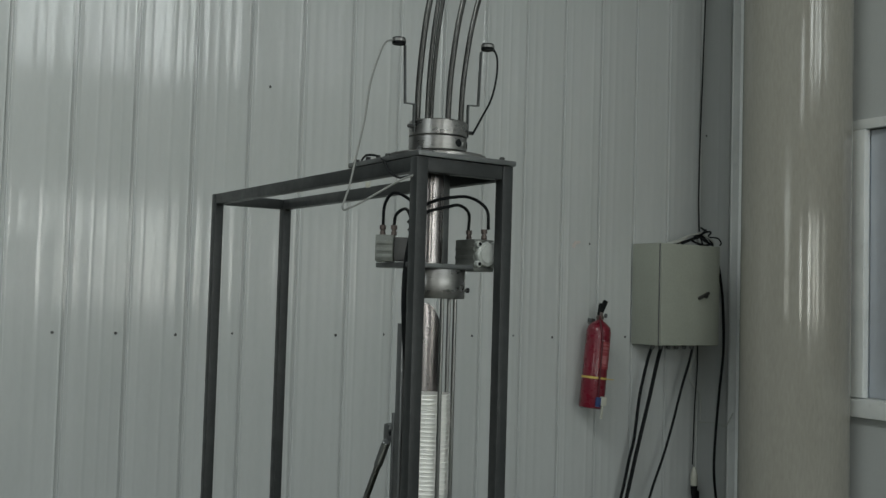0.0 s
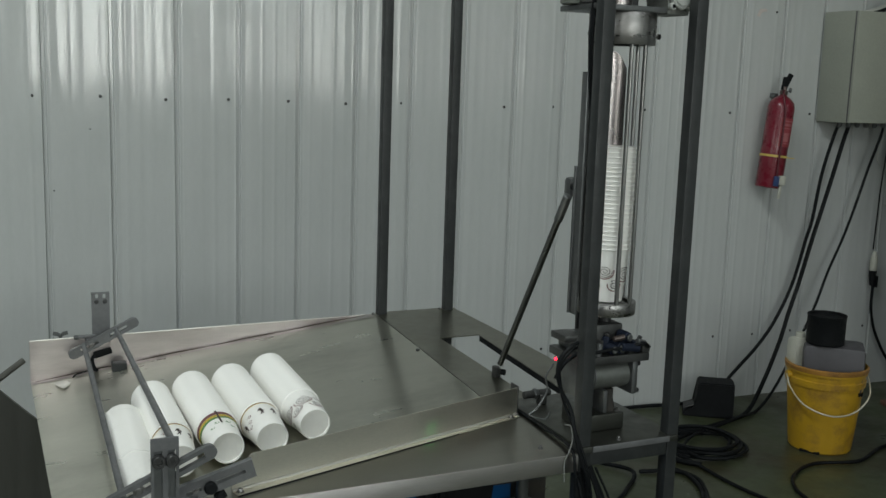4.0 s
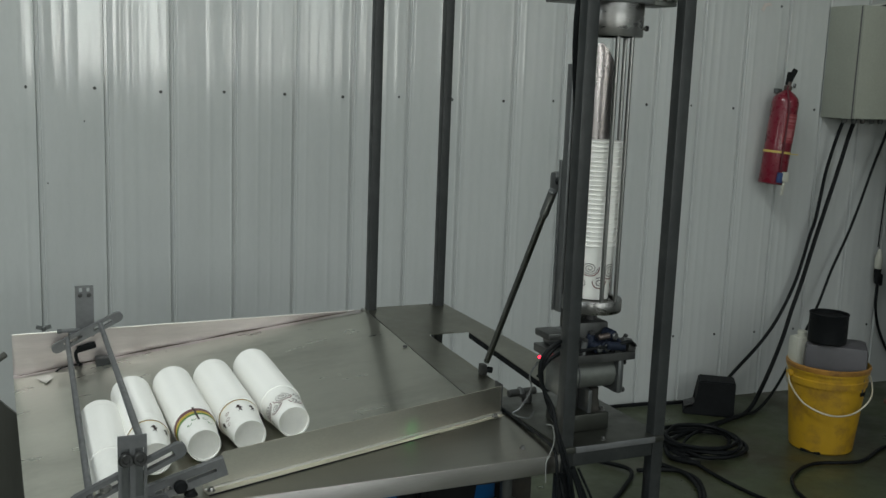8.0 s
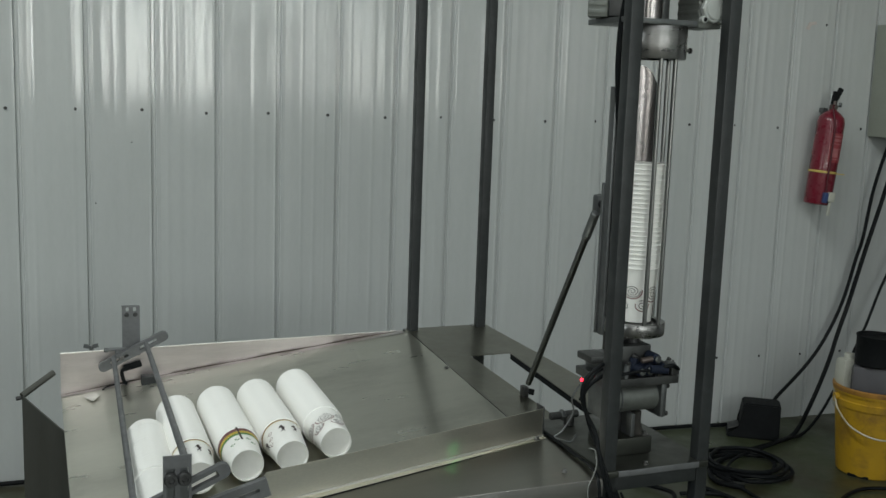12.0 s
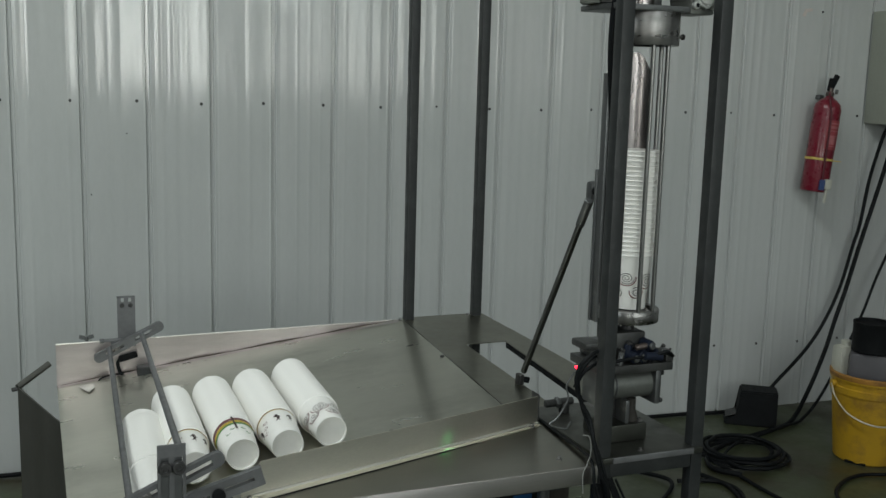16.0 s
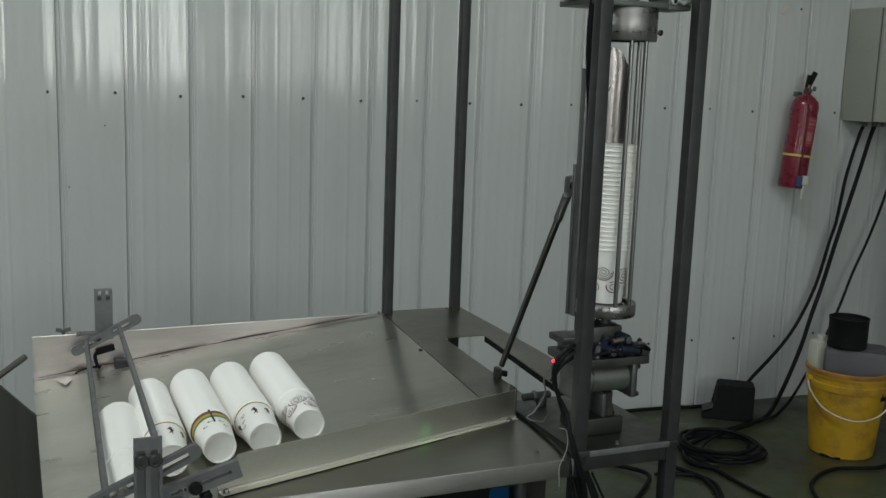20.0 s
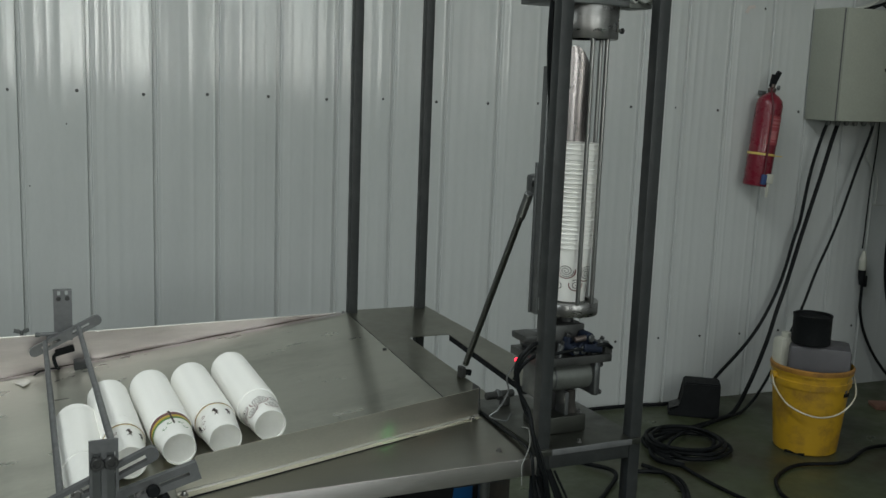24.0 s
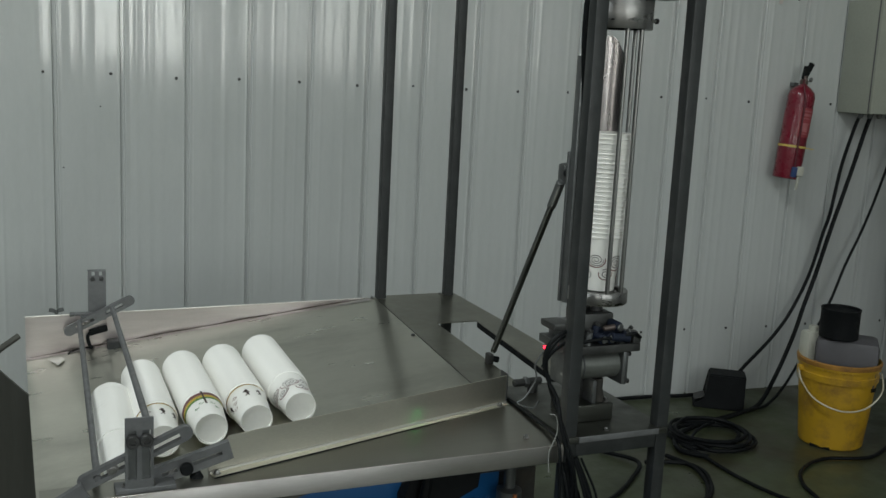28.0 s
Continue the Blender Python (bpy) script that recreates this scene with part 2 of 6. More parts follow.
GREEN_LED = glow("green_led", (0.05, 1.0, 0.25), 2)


# ---- mesh helpers ----
def bm_box(lo, hi, bevel=0.0, bm=None, m=None):
    """A box between two corners, with its edges rounded off."""
    bm = bm or bmesh.new()
    lo, hi = Vector(lo), Vector(hi)
    made = bmesh.ops.create_cube(bm, size=1.0, matrix=Matrix.Translation((lo + hi) / 2) @ Matrix.Diagonal((*(hi - lo), 1)))
    verts = made["verts"]
    if bevel:
        edges = {e for v in verts for e in v.link_edges}
        done = bmesh.ops.bevel(bm, geom=list(edges), offset=bevel, segments=2, profile=0.6, affect="EDGES")
        verts = list({v for f in done["faces"] for v in f.verts} | {v for v in verts if v.is_valid})
    if m is not None:
        bmesh.ops.transform(bm, matrix=m, verts=verts)
    return bm


def frame_at(p, q):
    """A pose at p whose z axis points to q."""
    return Matrix.Translation(p) @ (Vector(q) - Vector(p)).to_track_quat("Z", "Y").to_matrix().to_4x4()


def bm_lathe(profile, bm=None, segments=24, m=None, closed=False):
    """Turns (radius, height) pairs about the z axis, then moves the result by m."""
    bm = bm or bmesh.new()
    m = m or Matrix()
    rings = []
    for r, z in profile:
        if r < 1e-6:
            rings.append([bm.verts.new(m @ Vector((0, 0, z)))])
        else:
            rings.append([bm.verts.new(m @ Vector((r * math.cos(k * math.tau / segments), r * math.sin(k * math.tau / segments), z))) for k in range(segments)])
    pairs = list(zip(rings, rings[1:])) + ([(rings[-1], rings[0])] if closed else [])
    for a, b in pairs:
        for k in range(segments):
            j = (k + 1) % segments
            loop = ([a[k], a[j], b[j], b[k]] if len(a) > 1 and len(b) > 1 else [a[0], b[j], b[k]] if len(a) == 1 and len(b) > 1 else [a[k], a[j], b[0]] if len(b) == 1 and len(a) > 1 else None)
            if loop:
                bm.faces.new(loop)
    return bm


def bm_rod(p, q, r, bm=None, segments=14, chamfer=0.0):
    """A round bar from p to q with slightly broken ends."""
    length = (Vector(q) - Vector(p)).length
    c = chamfer or min(r * 0.2, 0.002)
    return bm_lathe([(0, 0), (r - c, 0), (r, c), (r, length - c), (r - c, length), (0, length)], bm, segments, frame_at(p, q))


def smooth_path(points, steps=8):
    """A Catmull-Rom line through the points."""
    pts = [Vector(p) for p in points]
    pts = [2 * pts[0] - pts[1], *pts, 2 * pts[-1] - pts[-2]]
    line = []
    for a, b, c, d in zip(pts, pts[1:], pts[2:], pts[3:]):
        for k in range(steps):
            t = k / steps
            line.append(0.5 * (2 * b + (c - a) * t + (2 * a - 5 * b + 4 * c - d) * t * t + (3 * b - a - 3 * c + d) * t ** 3))
    return line + [pts[-2]]


def bm_tube(points, r, bm=None, segments=8, steps=8, smooth=True):
    """A cable or bent bar of radius r along the points."""
    bm = bm or bmesh.new()
    line = smooth_path(points, steps) if smooth else [Vector(p) for p in points]
    side, rings = None, []
    for k, p in enumerate(line):
        way = (line[min(k + 1, len(line) - 1)] - line[max(k - 1, 0)]).normalized()
        if side is None:
            side = way.orthogonal().normalized()
        side = (side - way * side.dot(way)).normalized()
        up = way.cross(side)
        rings.append([bm.verts.new(p + r * (math.cos(a) * side + math.sin(a) * up)) for a in (i * math.tau / segments for i in range(segments))])
    for a, b in zip(rings, rings[1:]):
        for k in range(segments):
            bm.faces.new([a[k], a[(k + 1) % segments], b[(k + 1) % segments], b[k]])
    bm.faces.new(list(reversed(rings[0])))
    bm.faces.new(rings[-1])
    return bm


def bm_plate(outline, z, thick, bm=None, m=None, lift=None):
    """A flat plate from an outline of (x, y); lift(x, y) adds height. The outline is its own upper face."""
    bm = bm or bmesh.new()
    m, lift = m or Matrix(), lift or (lambda x, y: 0.0)
    top = [bm.verts.new(m @ Vector((x, y, z + lift(x, y)))) for x, y in outline]
    low = [bm.verts.new(m @ Vector((x, y, z - thick + lift(x, y)))) for x, y in outline]
    bm.faces.new(top)
    bm.faces.new(list(reversed(low)))
    for k in range(len(top)):
        j = (k + 1) % len(top)
        bm.faces.new([top[j], top[k], low[k], low[j]])
    return bm


def bm_slotted(length, width, thick, slots, m, bm=None, ends=True):
    """A flat bar along x with rounded ends and open slots (start, end, half width)."""
    bm = bm or bmesh.new()
    h = width / 2

    def arc(cx, r, a0, a1, n=6):
        return [(cx + r * math.cos(a0 + (a1 - a0) * k / n), r * math.sin(a0 + (a1 - a0) * k / n)) for k in range(n + 1)]

    cuts = [0.0] + [x for s in slots for x in (s[0], s[1])] + [length]
    # solid cross pieces between the slots, then the two side strips along each slot
    polys = []
    prev = None
    spans = [(cuts[i], cuts[i + 1]) for i in range(0, len(cuts), 2)]
    for i, (a, b) in enumerate(spans):
        left = arc(a + h, h, 1.5 * math.pi, 0.5 * math.pi)[::-1] if i == 0 and ends else [(a, -h), (a, h)][::-1]
        right = arc(b - h, h, 0.5 * math.pi, -0.5 * math.pi) if i == len(spans) - 1 and ends else [(b, h), (b, -h)]
        polys.append(left[::-1] + right)
    for a, b, s in slots:
        polys.append([(a, h), (b, h), (b, s), (a, s)])
        polys.append([(a, -s), (b, -s), (b, -h), (a, -h)])
    for outline in polys:
        bm_plate(outline, thick / 2, thick, bm, m)
    bmesh.ops.remove_doubles(bm, verts=bm.verts, dist=1e-5)
    return bm


def finish(bm, name, mat, smooth=35):
    bmesh.ops.recalc_face_normals(bm, faces=bm.faces)
    me = bpy.data.meshes.new(name)
    bm.to_mesh(me)
    bm.free()
    for m in mat if isinstance(mat, (list, tuple)) else (mat,):
        me.materials.append(m)
    if smooth:
        me.shade_smooth()
        me.set_sharp_from_angle(angle=radians(smooth))
    return me


def thing(name, label, category, m=None, group="", kind="", bm=None, mat=None, smooth=35):
    """A top-level thing: an Empty at its base, or one mesh where bm is given."""
    ob = new(name, finish(bm, name, mat, smooth) if bm else None)
    ob.matrix_world = m or Matrix()
    return tagged(ob, label, category, group, kind)


def part(name, bm, mat, parent, label="", kind="", smooth=35):
    """One mesh object under a thing or under a part, in the thing's own axes."""
    ob = new(name, finish(bm, name, mat, smooth))
    ob.parent = parent
    return tagged(ob, label, kind=kind)


def again(name, ob, parent, m, label=""):
    """Another part on the mesh of ob."""
    made = new(name, ob.data)
    made.parent = parent
    made.matrix_local = m
    return tagged(made, label)


def bm_bolt(m, r=0.006, h=0.005, bm=None):
    """A hexagon head with a washer."""
    bm = bm_lathe([(0, 0), (r * 1.5, 0), (r * 1.5, 0.0012), (0, 0.0012)], bm, 14, m)
    return bm_lathe([(0, 0.0012), (r, 0.0012), (r, 0.0012 + h * 0.8), (r * 0.8, 0.0012 + h), (0, 0.0012 + h)], bm, 6, m)


UP = Matrix()
TO_FRONT = pose(0, 0, 0, 90)      # z axis turned to -y


# ---- the hall ----
WALL_Y, EAST, WEST, SOUTH = 4.0014, 4.28, -3.833, -5.0
PITCH, SEAM_X, SCREW_X = 0.23682, -0.0462, -0.0865

floor_bm = bm_box((WEST - 0.2, SOUTH - 0.2, -0.15), (EAST + 0.2, WALL_Y + 0.2, 0.0))
floor = thing("floor", "worn grey-green painted concrete floor with brown stains", "floor", kind="structure", bm=floor_bm, mat=CONCRETE)
roof_bm = bm_box((WEST - 0.2, SOUTH - 0.2, TOP), (SKYLIGHT[0], WALL_Y + 0.2, TOP + 0.1))
bm_box((SKYLIGHT[1], SOUTH - 0.2, TOP), (EAST + 0.2, WALL_Y + 0.2, TOP + 0.1), bm=roof_bm)
bm_box((SKYLIGHT[0], SOUTH - 0.2, TOP), (SKYLIGHT[1], SKYLIGHT[2], TOP + 0.1), bm=roof_bm)
bm_box((SKYLIGHT[0], SKYLIGHT[3], TOP), (SKYLIGHT[1], WALL_Y + 0.2, TOP + 0.1), bm=roof_bm)
ceiling = thing("ceiling", "plain grey sheet metal roof with a skylight strip", "ceiling", kind="structure", bm=roof_bm, mat=ROOF)

# Cladding ends out of view; added dark backing beyond dims the tray's reflection.
wall_north = thing("wall_north", "pale grey-green ribbed sheet metal cladding with screws", "wall", kind="structure",
                   bm=bm_box((WEST - 0.2, WALL_Y + 0.02, 0), (EAST + 0.2, WALL_Y + 0.14, TOP)), mat=DARK_WALL)


def cladding_panel(width, seed, start=0.0):
    """One pan of the cladding, from seam to seam: a rounded seam groove, shallow pencil ribs of uneven height, slightly dented flats."""
    rnd = random.Random(seed)
    ribs = [(f * PITCH + rnd.uniform(-0.004, 0.004), rnd.choice((0.0002, 0.0005, 0.0010)), rnd.uniform(0.006, 0.016)) for f in (0.22, 0.41, 0.6, 0.8)]
    camber, tilt, wave, swell = rnd.uniform(-0.0012, 0.0016), rnd.uniform(-0.0022, 0.0022), rnd.uniform(0, 6), rnd.uniform(0.0005, 0.0018)
    heights = [TOP * k / 22 for k in range(23)]

    def depth(x, z):
        f = x / PITCH
        d = -camber * 4 * f * (1 - f) + tilt * (f - 0.5) - swell * math.sin(2.1 * z + wave) * math.sin(math.pi * f)
        for c, h, w in ribs:
            d -= h * math.exp(-((x - c) / w) ** 2)
        return d

    left = ((0.0, 0.012), (0.0062, 0.012), (0.0074, 0.010), (0.0086, 0.002), (0.0094, -0.0003), (0.0104, -0.0011), (0.0118, -0.0015), (0.0140, -0.0011), (0.0165, -0.0005), (0.0190, -0.0002), (0.0230, -0.0001))
    right = ((0.0, 0.012), (0.0054, 0.012), (0.0063, 0.010), (0.0072, 0.002), (0.0080, -0.0005), (0.0094, -0.0008), (0.0115, -0.0005), (0.0150, -0.0002))
    xs = [x for x, d in left] + [0.0230 + (PITCH - 0.0380) * k / 104 for k in range(1, 104)] + [PITCH - x for x, d in reversed(right)]
    bm = bmesh.new()
    cols = []
    for k, x in enumerate(xs):
        if x > width:
            break
        if x < start:
            continue
        edge = left[k][1] if k < len(left) else right[len(xs) - 1 - k][1] if len(xs) - 1 - k < len(right) else None
        cols.append([bm.verts.new((x, depth(x, z) if edge is None else edge, z)) for z in heights])
    for a, b in zip(cols, cols[1:]):
        for k in range(len(heights) - 1):
            bm.faces.new([a[k], b[k], b[k + 1], a[k + 1]])
    return bm


panels, order = [], random.Random(31)
for k in range(-1, 18):
    m = pose(SEAM_X + k * PITCH, WALL_Y, 0)
    if len(panels) < 9:
        panels.append(part("cladding_panel", cladding_panel(PITCH, len(panels) + 3), CLADDING, wall_north, smooth=40))
        panels[-1].matrix_local = m
    else:
        again("cladding_panel", order.choice(panels), wall_north, m)
edge_panel = part("cladding_panel", cladding_panel(PITCH, 14, 0.09), CLADDING, wall_north, smooth=40)
edge_panel.matrix_local = pose(SEAM_X - 2 * PITCH, WALL_Y, 0)
last = part("cladding_panel", cladding_panel(0.07, 2), CLADDING, wall_north, smooth=40)
last.matrix_local = pose(SEAM_X + 18 * PITCH, WALL_Y, 0)

screw = None
SCREWS = [(SCREW_X + k * PITCH, 1.4193 + 0.004 * math.sin(k * 2.3)) for k in range(-1, 18)] + [(SCREW_X + k * PITCH, 0.322 + 0.003 * math.sin(k * 1.7)) for k in range(9, 18)]
SCREWS += [(1.463, 2.48), (3.217, 1.895), (4.026, 2.54), (0.112, 1.30), (-0.02, 1.07)]
for x, z in SCREWS:
    m = pose(x, WALL_Y - 0.001, z) @ TO_FRONT
    if z in (1.30, 1.07):
        m = m @ Matrix.Scale(0.45, 4)
    if screw is None:
        screw = part("cladding_screw", bm_bolt(UP, 0.0042, 0.004), DARK_STEEL, wall_north, "dark screw head with washer")
        screw.matrix_local = m
    else:
        again("cladding_screw", screw, wall_north, m, "dark screw head with washer")

trim_bm = bm_box((EAST - 0.065, WALL_Y - 0.016, 0), (EAST, WALL_Y - 0.006, TOP), 0.004)
bm_box((EAST - 0.016, WALL_Y - 0.07, 0), (EAST - 0.003, WALL_Y - 0.0165, TOP), 0.004, trim_bm)
thing("corner_trim", "white folded metal corner strip", "trim", kind="structure", bm=trim_bm, mat=TRIM)

# east wall with its window
WIN = (2.05, 3.190, 1.165, 2.495)   # y from, y to, z from, z to
east_bm = bm_box((EAST, WIN[1], 0), (EAST + 0.14, WALL_Y + 0.14, TOP))
bm_box((EAST, SOUTH, 0), (EAST + 0.14, WIN[0], TOP), bm=east_bm)
bm_box((EAST, WIN[0], 0), (EAST + 0.14, WIN[1], WIN[2]), bm=east_bm)
bm_box((EAST, WIN[0], WIN[3]), (EAST + 0.14, WIN[1], TOP), bm=east_bm)
thing("wall_east", "pale grey-green painted hall wall", "wall", kind="structure", bm=east_bm, mat=CLADDING)
window = thing("window_1", "closed grey metal window with pale casing", "window", kind="structure")
for lo, hi in (((WIN[0] - 0.06, WIN[3] - 0.0), (WIN[1] + 0.04, WIN[3] + 0.05)), ((WIN[1] - 0.035, WIN[2]), (WIN[1] + 0.04, WIN[3])), ((WIN[0] - 0.06, WIN[2]), (WIN[0] + 0.02, WIN[3]))):
    part("casing", bm_box((EAST - 0.022, lo[0], lo[1]), (EAST + 0.02, hi[0], hi[1]), 0.004), TRIM, window, "pale casing board")
part("window_sill", bm_box((EAST - 0.05, WIN[0] - 0.08, WIN[2] - 0.095), (EAST + 0.03, WIN[1] + 0.05, WIN[2] - 0.005), 0.008), TRIM, window, "pale sill with rounded edge")
FRAME_BLUE = material("blue_grey_aluminium", (0.52, 0.55, 0.60), 0.4, 0.3, vary=0.06)
for y0, y1, z0, z1 in ((WIN[1] - 0.24, WIN[1] - 0.036, WIN[2], WIN[3] - 0.002), (WIN[0] + 0.021, WIN[0] + 0.1, WIN[2], WIN[3] - 0.002), (WIN[0] + 0.1, WIN[1] - 0.24, WIN[3] - 0.08, WIN[3] - 0.002), (WIN[0] + 0.1, WIN[1] - 0.24, WIN[2], WIN[2] + 0.08)):
    part("window_frame", bm_box((EAST + 0.024, y0, z0), (EAST + 0.075, y1, z1), 0.006), FRAME_BLUE, window, "blue-grey aluminium frame")
part("pane", bm_box((EAST + 0.05, WIN[0] + 0.1, WIN[2] + 0.08), (EAST + 0.056, WIN[1] - 0.24, WIN[3] - 0.08)), BLACK_PLASTIC, window, "dark dusty pane")


def wall_with_openings(fixed, span, columns):
    """A plain wall across x, 0.14 thick, pierced by windows one above the other: columns of (centre, width, [(z from, z to), ...])."""
    bm, x = bmesh.new(), span[0]
    for c, w, gaps in sorted(columns):
        bm_box((x, fixed - 0.14, 0), (c - w / 2, fixed, TOP), bm=bm)
        z = 0.0
        for z0, z1 in [*gaps, (TOP, TOP)]:
            bm_box((c - w / 2, fixed - 0.14, z), (c + w / 2, fixed, z0), bm=bm)
            z = z1
        x = c + w / 2
    bm_box((x, fixed - 0.14, 0), (span[1], fixed, TOP), bm=bm)
    return bm


thing("wall_south", "plain grey hall wall with two window rows, outer ones added for fill", "wall", kind="structure", mat=PLASTER,
      bm=wall_with_openings(SOUTH, (WEST - 0.14, EAST + 0.14), [(low[0], low[1], [low[2:4], high[2:4]]) for low, high in zip(SOUTH_OPENINGS, UPPER_OPENINGS)]))
y0, y1, z0, z1 = WEST_OPENING
west_bm = bm_box((WEST - 0.14, SOUTH, 0), (WEST, y0, TOP))
bm_box((WEST - 0.14, y1, 0), (WEST, WALL_Y + 0.14, TOP), bm=west_bm)
bm_box((WEST - 0.14, y0, 0), (WEST, y1, z0), bm=west_bm)
bm_box((WEST - 0.14, y0, z1), (WEST, y1, TOP), bm=west_bm)
thing("wall_west", "plain grey hall wall with one window added for fill", "wall", kind="structure", mat=PLASTER, bm=west_bm)

# round column in the corner
thing("column", "thick round beige painted steel column", "column", kind="structure", mat=COLUMN_PAINT, smooth=60,
      bm=bm_lathe([(0, 0), (0.263, 0), (0.263, TOP), (0, TOP)], segments=64, m=Matrix.Translation((4.018, 3.37, 0))))


# ---- the cup stacking machine: its own axes, u to the right, v away along the frame ----
MACHINE = pose(0.8423, 1.5398, 0.022, 0, 0, 3.289)
FRAME_W, FRAME_L, TUBE, FRAME_H = 0.2251, 1.0439, 0.025, 1.837
HUB = Vector((0.1125, 0.105, 0))


def deck(v):
    return 0.824 + 0.033 * v


stand = thing("machine_stand", "dark grey welded square tube frame of a cup stacking machine", "machine frame", MACHINE)
post = None
for u, v in ((0, 0), (FRAME_W - TUBE, 0), (0, FRAME_L - TUBE), (FRAME_W - TUBE, FRAME_L - TUBE)):
    if post is None:
        post = part("post", bm_box((0, 0, -0.022), (TUBE, TUBE, FRAME_H), 0.0025), FRAME_PAINT, stand)
    else:
        again("post", post, stand, pose(u, v, 0))
for z in (FRAME_H - 0.028, 0.798):
    for v in (0.0, FRAME_L - TUBE):
        part("cross_rail", bm_box((TUBE, v + 0.001, z), (FRAME_W - TUBE, v + TUBE - 0.001, z + 0.0275), 0.0025), FRAME_PAINT, stand)
    for u in (0.0, FRAME_W - TUBE):
        if z > 1:
            part("long_rail", bm_box((u + 0.001, TUBE, z), (u + TUBE - 0.001, FRAME_L - TUBE, z + 0.0275), 0.0025), FRAME_PAINT, stand)
for u in (0.0, FRAME_W - TUBE):
    part("low_rail", bm_box((u + 0.001, TUBE, 0.15), (u + TUBE - 0.001, FRAME_L - TUBE, 0.175), 0.0025), FRAME_PAINT, stand)

# ---- table with its sheet metal deck ----
table = thing("packing_table", "stainless sheet metal table with folded front edge on dark legs", "table", MACHINE)
LEFT = -0.886


def crease(v):
    """Where the flat deck plate ends and the tray begins."""
    return -0.034 * (1.048 - v) / 0.8


strip = [(LEFT, 0.0), (-0.002, 0.0), (-0.002, 0.262), (-0.03, 0.262), (-0.62, 0.072), (LEFT, 0.05)]
part("front_strip", bm_plate(strip, 0.0, 0.0015, lift=lambda x, y: deck(y) + 0.0015), STRIP_STEEL, table)
part("front_edge", bm_box((LEFT, -0.002, 0.792), (-0.001, 0.003, 0.8255), 0.0022), EDGE_STEEL, table, "folded stainless front edge")
part("deck_plate", bm_plate([(crease(0.27), 0.27), (0.07, 0.27), (0.07, 0.768), (0.181, 0.768), (0.163, 0.302), (0.255, 0.302), (0.258, 0.56), (0.25, 0.78), (0.236, 1.048), (0.0, 1.048)], 0.0, 0.002, lift=lambda x, y: deck(y) + 0.0015), DECK_STEEL, table, "flat stainless plate with a long opening")
# Folded edge of the opening; its shade is painted in black.
part("opening_lip", bm_plate([(0.1815, 0.766), (0.1635, 0.303), (0.1665, 0.303), (0.1845, 0.766)], 0.0, 0.014, lift=lambda x, y: deck(y) - 0.0008), BLACK_PLASTIC, table, "folded lip of the opening, blackened for its shade")
part("rear_edge", bm_box((LEFT, 1.0445, 0.80), (-0.002, 1.048, 0.8475), 0.001), STAINLESS, table)
leg = None
for u, v in ((-0.702, 0.012), (-0.702, 0.99)):
    if leg is None:
        leg = part("leg", bm_box((0, 0, -0.022), (0.034, 0.034, 0.79), 0.003), FRAME_PAINT, table)
        leg.matrix_local = pose(u, v, 0)
    else:
        again("leg", leg, table, pose(u, v, 0))
for v, z in ((0.05, 0.78), (1.0, 0.70)):
    part("under_rail", bm_box((LEFT + 0.02, v, z), (-0.002, v + 0.025, z + 0.025), 0.002), FRAME_PAINT, table)
# Black strip added below the gap so that the joint looks shaded.
part("joint_strip", bm_plate([(crease(0.27) - 0.03, 0.27), (crease(0.27) + 0.01, 0.27), (0.008, 1.04), (-0.03, 1.04)], 0.0, 0.002, lift=lambda x, y: deck(y) - 0.012), BLACK_PLASTIC, table, "black strip added to shade the joint gap")
part("base_plate", bm_box((0.004, -0.006, 0.8262), (FRAME_W - 0.004, 0.30, 0.838), 0.0015), BASE_STEEL, table, "thick grey steel base plate")
# Paler strip added for the highlight along the plate's front edge.
part("plate_edge", bm_box((0.026, -0.0085, 0.8275), (FRAME_W - 0.026, -0.0062, 0.8385), 0.0006), BRACKET_STEEL, table, "pale strip painting the highlight on the base plate front")
part("lower_apron", bm_box((LEFT + 0.004, 0.012, 0.705), (-0.712, 0.0145, 0.792), 0.0008), REAR_STEEL, table, "pale folded sheet under the front edge")
part("rear_apron", bm_plate([(-0.665, 0.732), (-0.601, 0.749), (-0.45, 0.7905), (-0.665, 0.7905)], 0.0, 0.002, m=pose(0, 0.0165, 0, 90)), CHUTE_STEEL, table, "tapering folded sheet under the front edge")
for x in (-0.85, -0.82, -0.785, -0.75):
    part("scuff_line", bm_box((x - 0.007, 0.0112, 0.762 + 0.02 * math.sin(x * 90)), (x + 0.007, 0.0119, 0.7635 + 0.02 * math.sin(x * 90))), GREY_STEEL, table)
bolt = part("bolt", bm_bolt(UP, 0.0036, 0.005), STEEL, table, "bright hexagon bolt")
bolt.matrix_local = pose(0.095, 0.012, 0.838)
for u, v, z in ((-0.055, 0.045, 0.827), (0.02, 0.01, 0.838), (-0.012, 1.03, 0.858), (0.19, 1.035, 0.8582)):
    again("bolt", bolt, table, pose(u, v, z), "bright hexagon bolt")

# ---- sloping tray ----
def tray_z(u, v):
    u = min(u, 0.0)
    return deck(v) + 0.001 + 0.118 * u - 0.010 * u * u


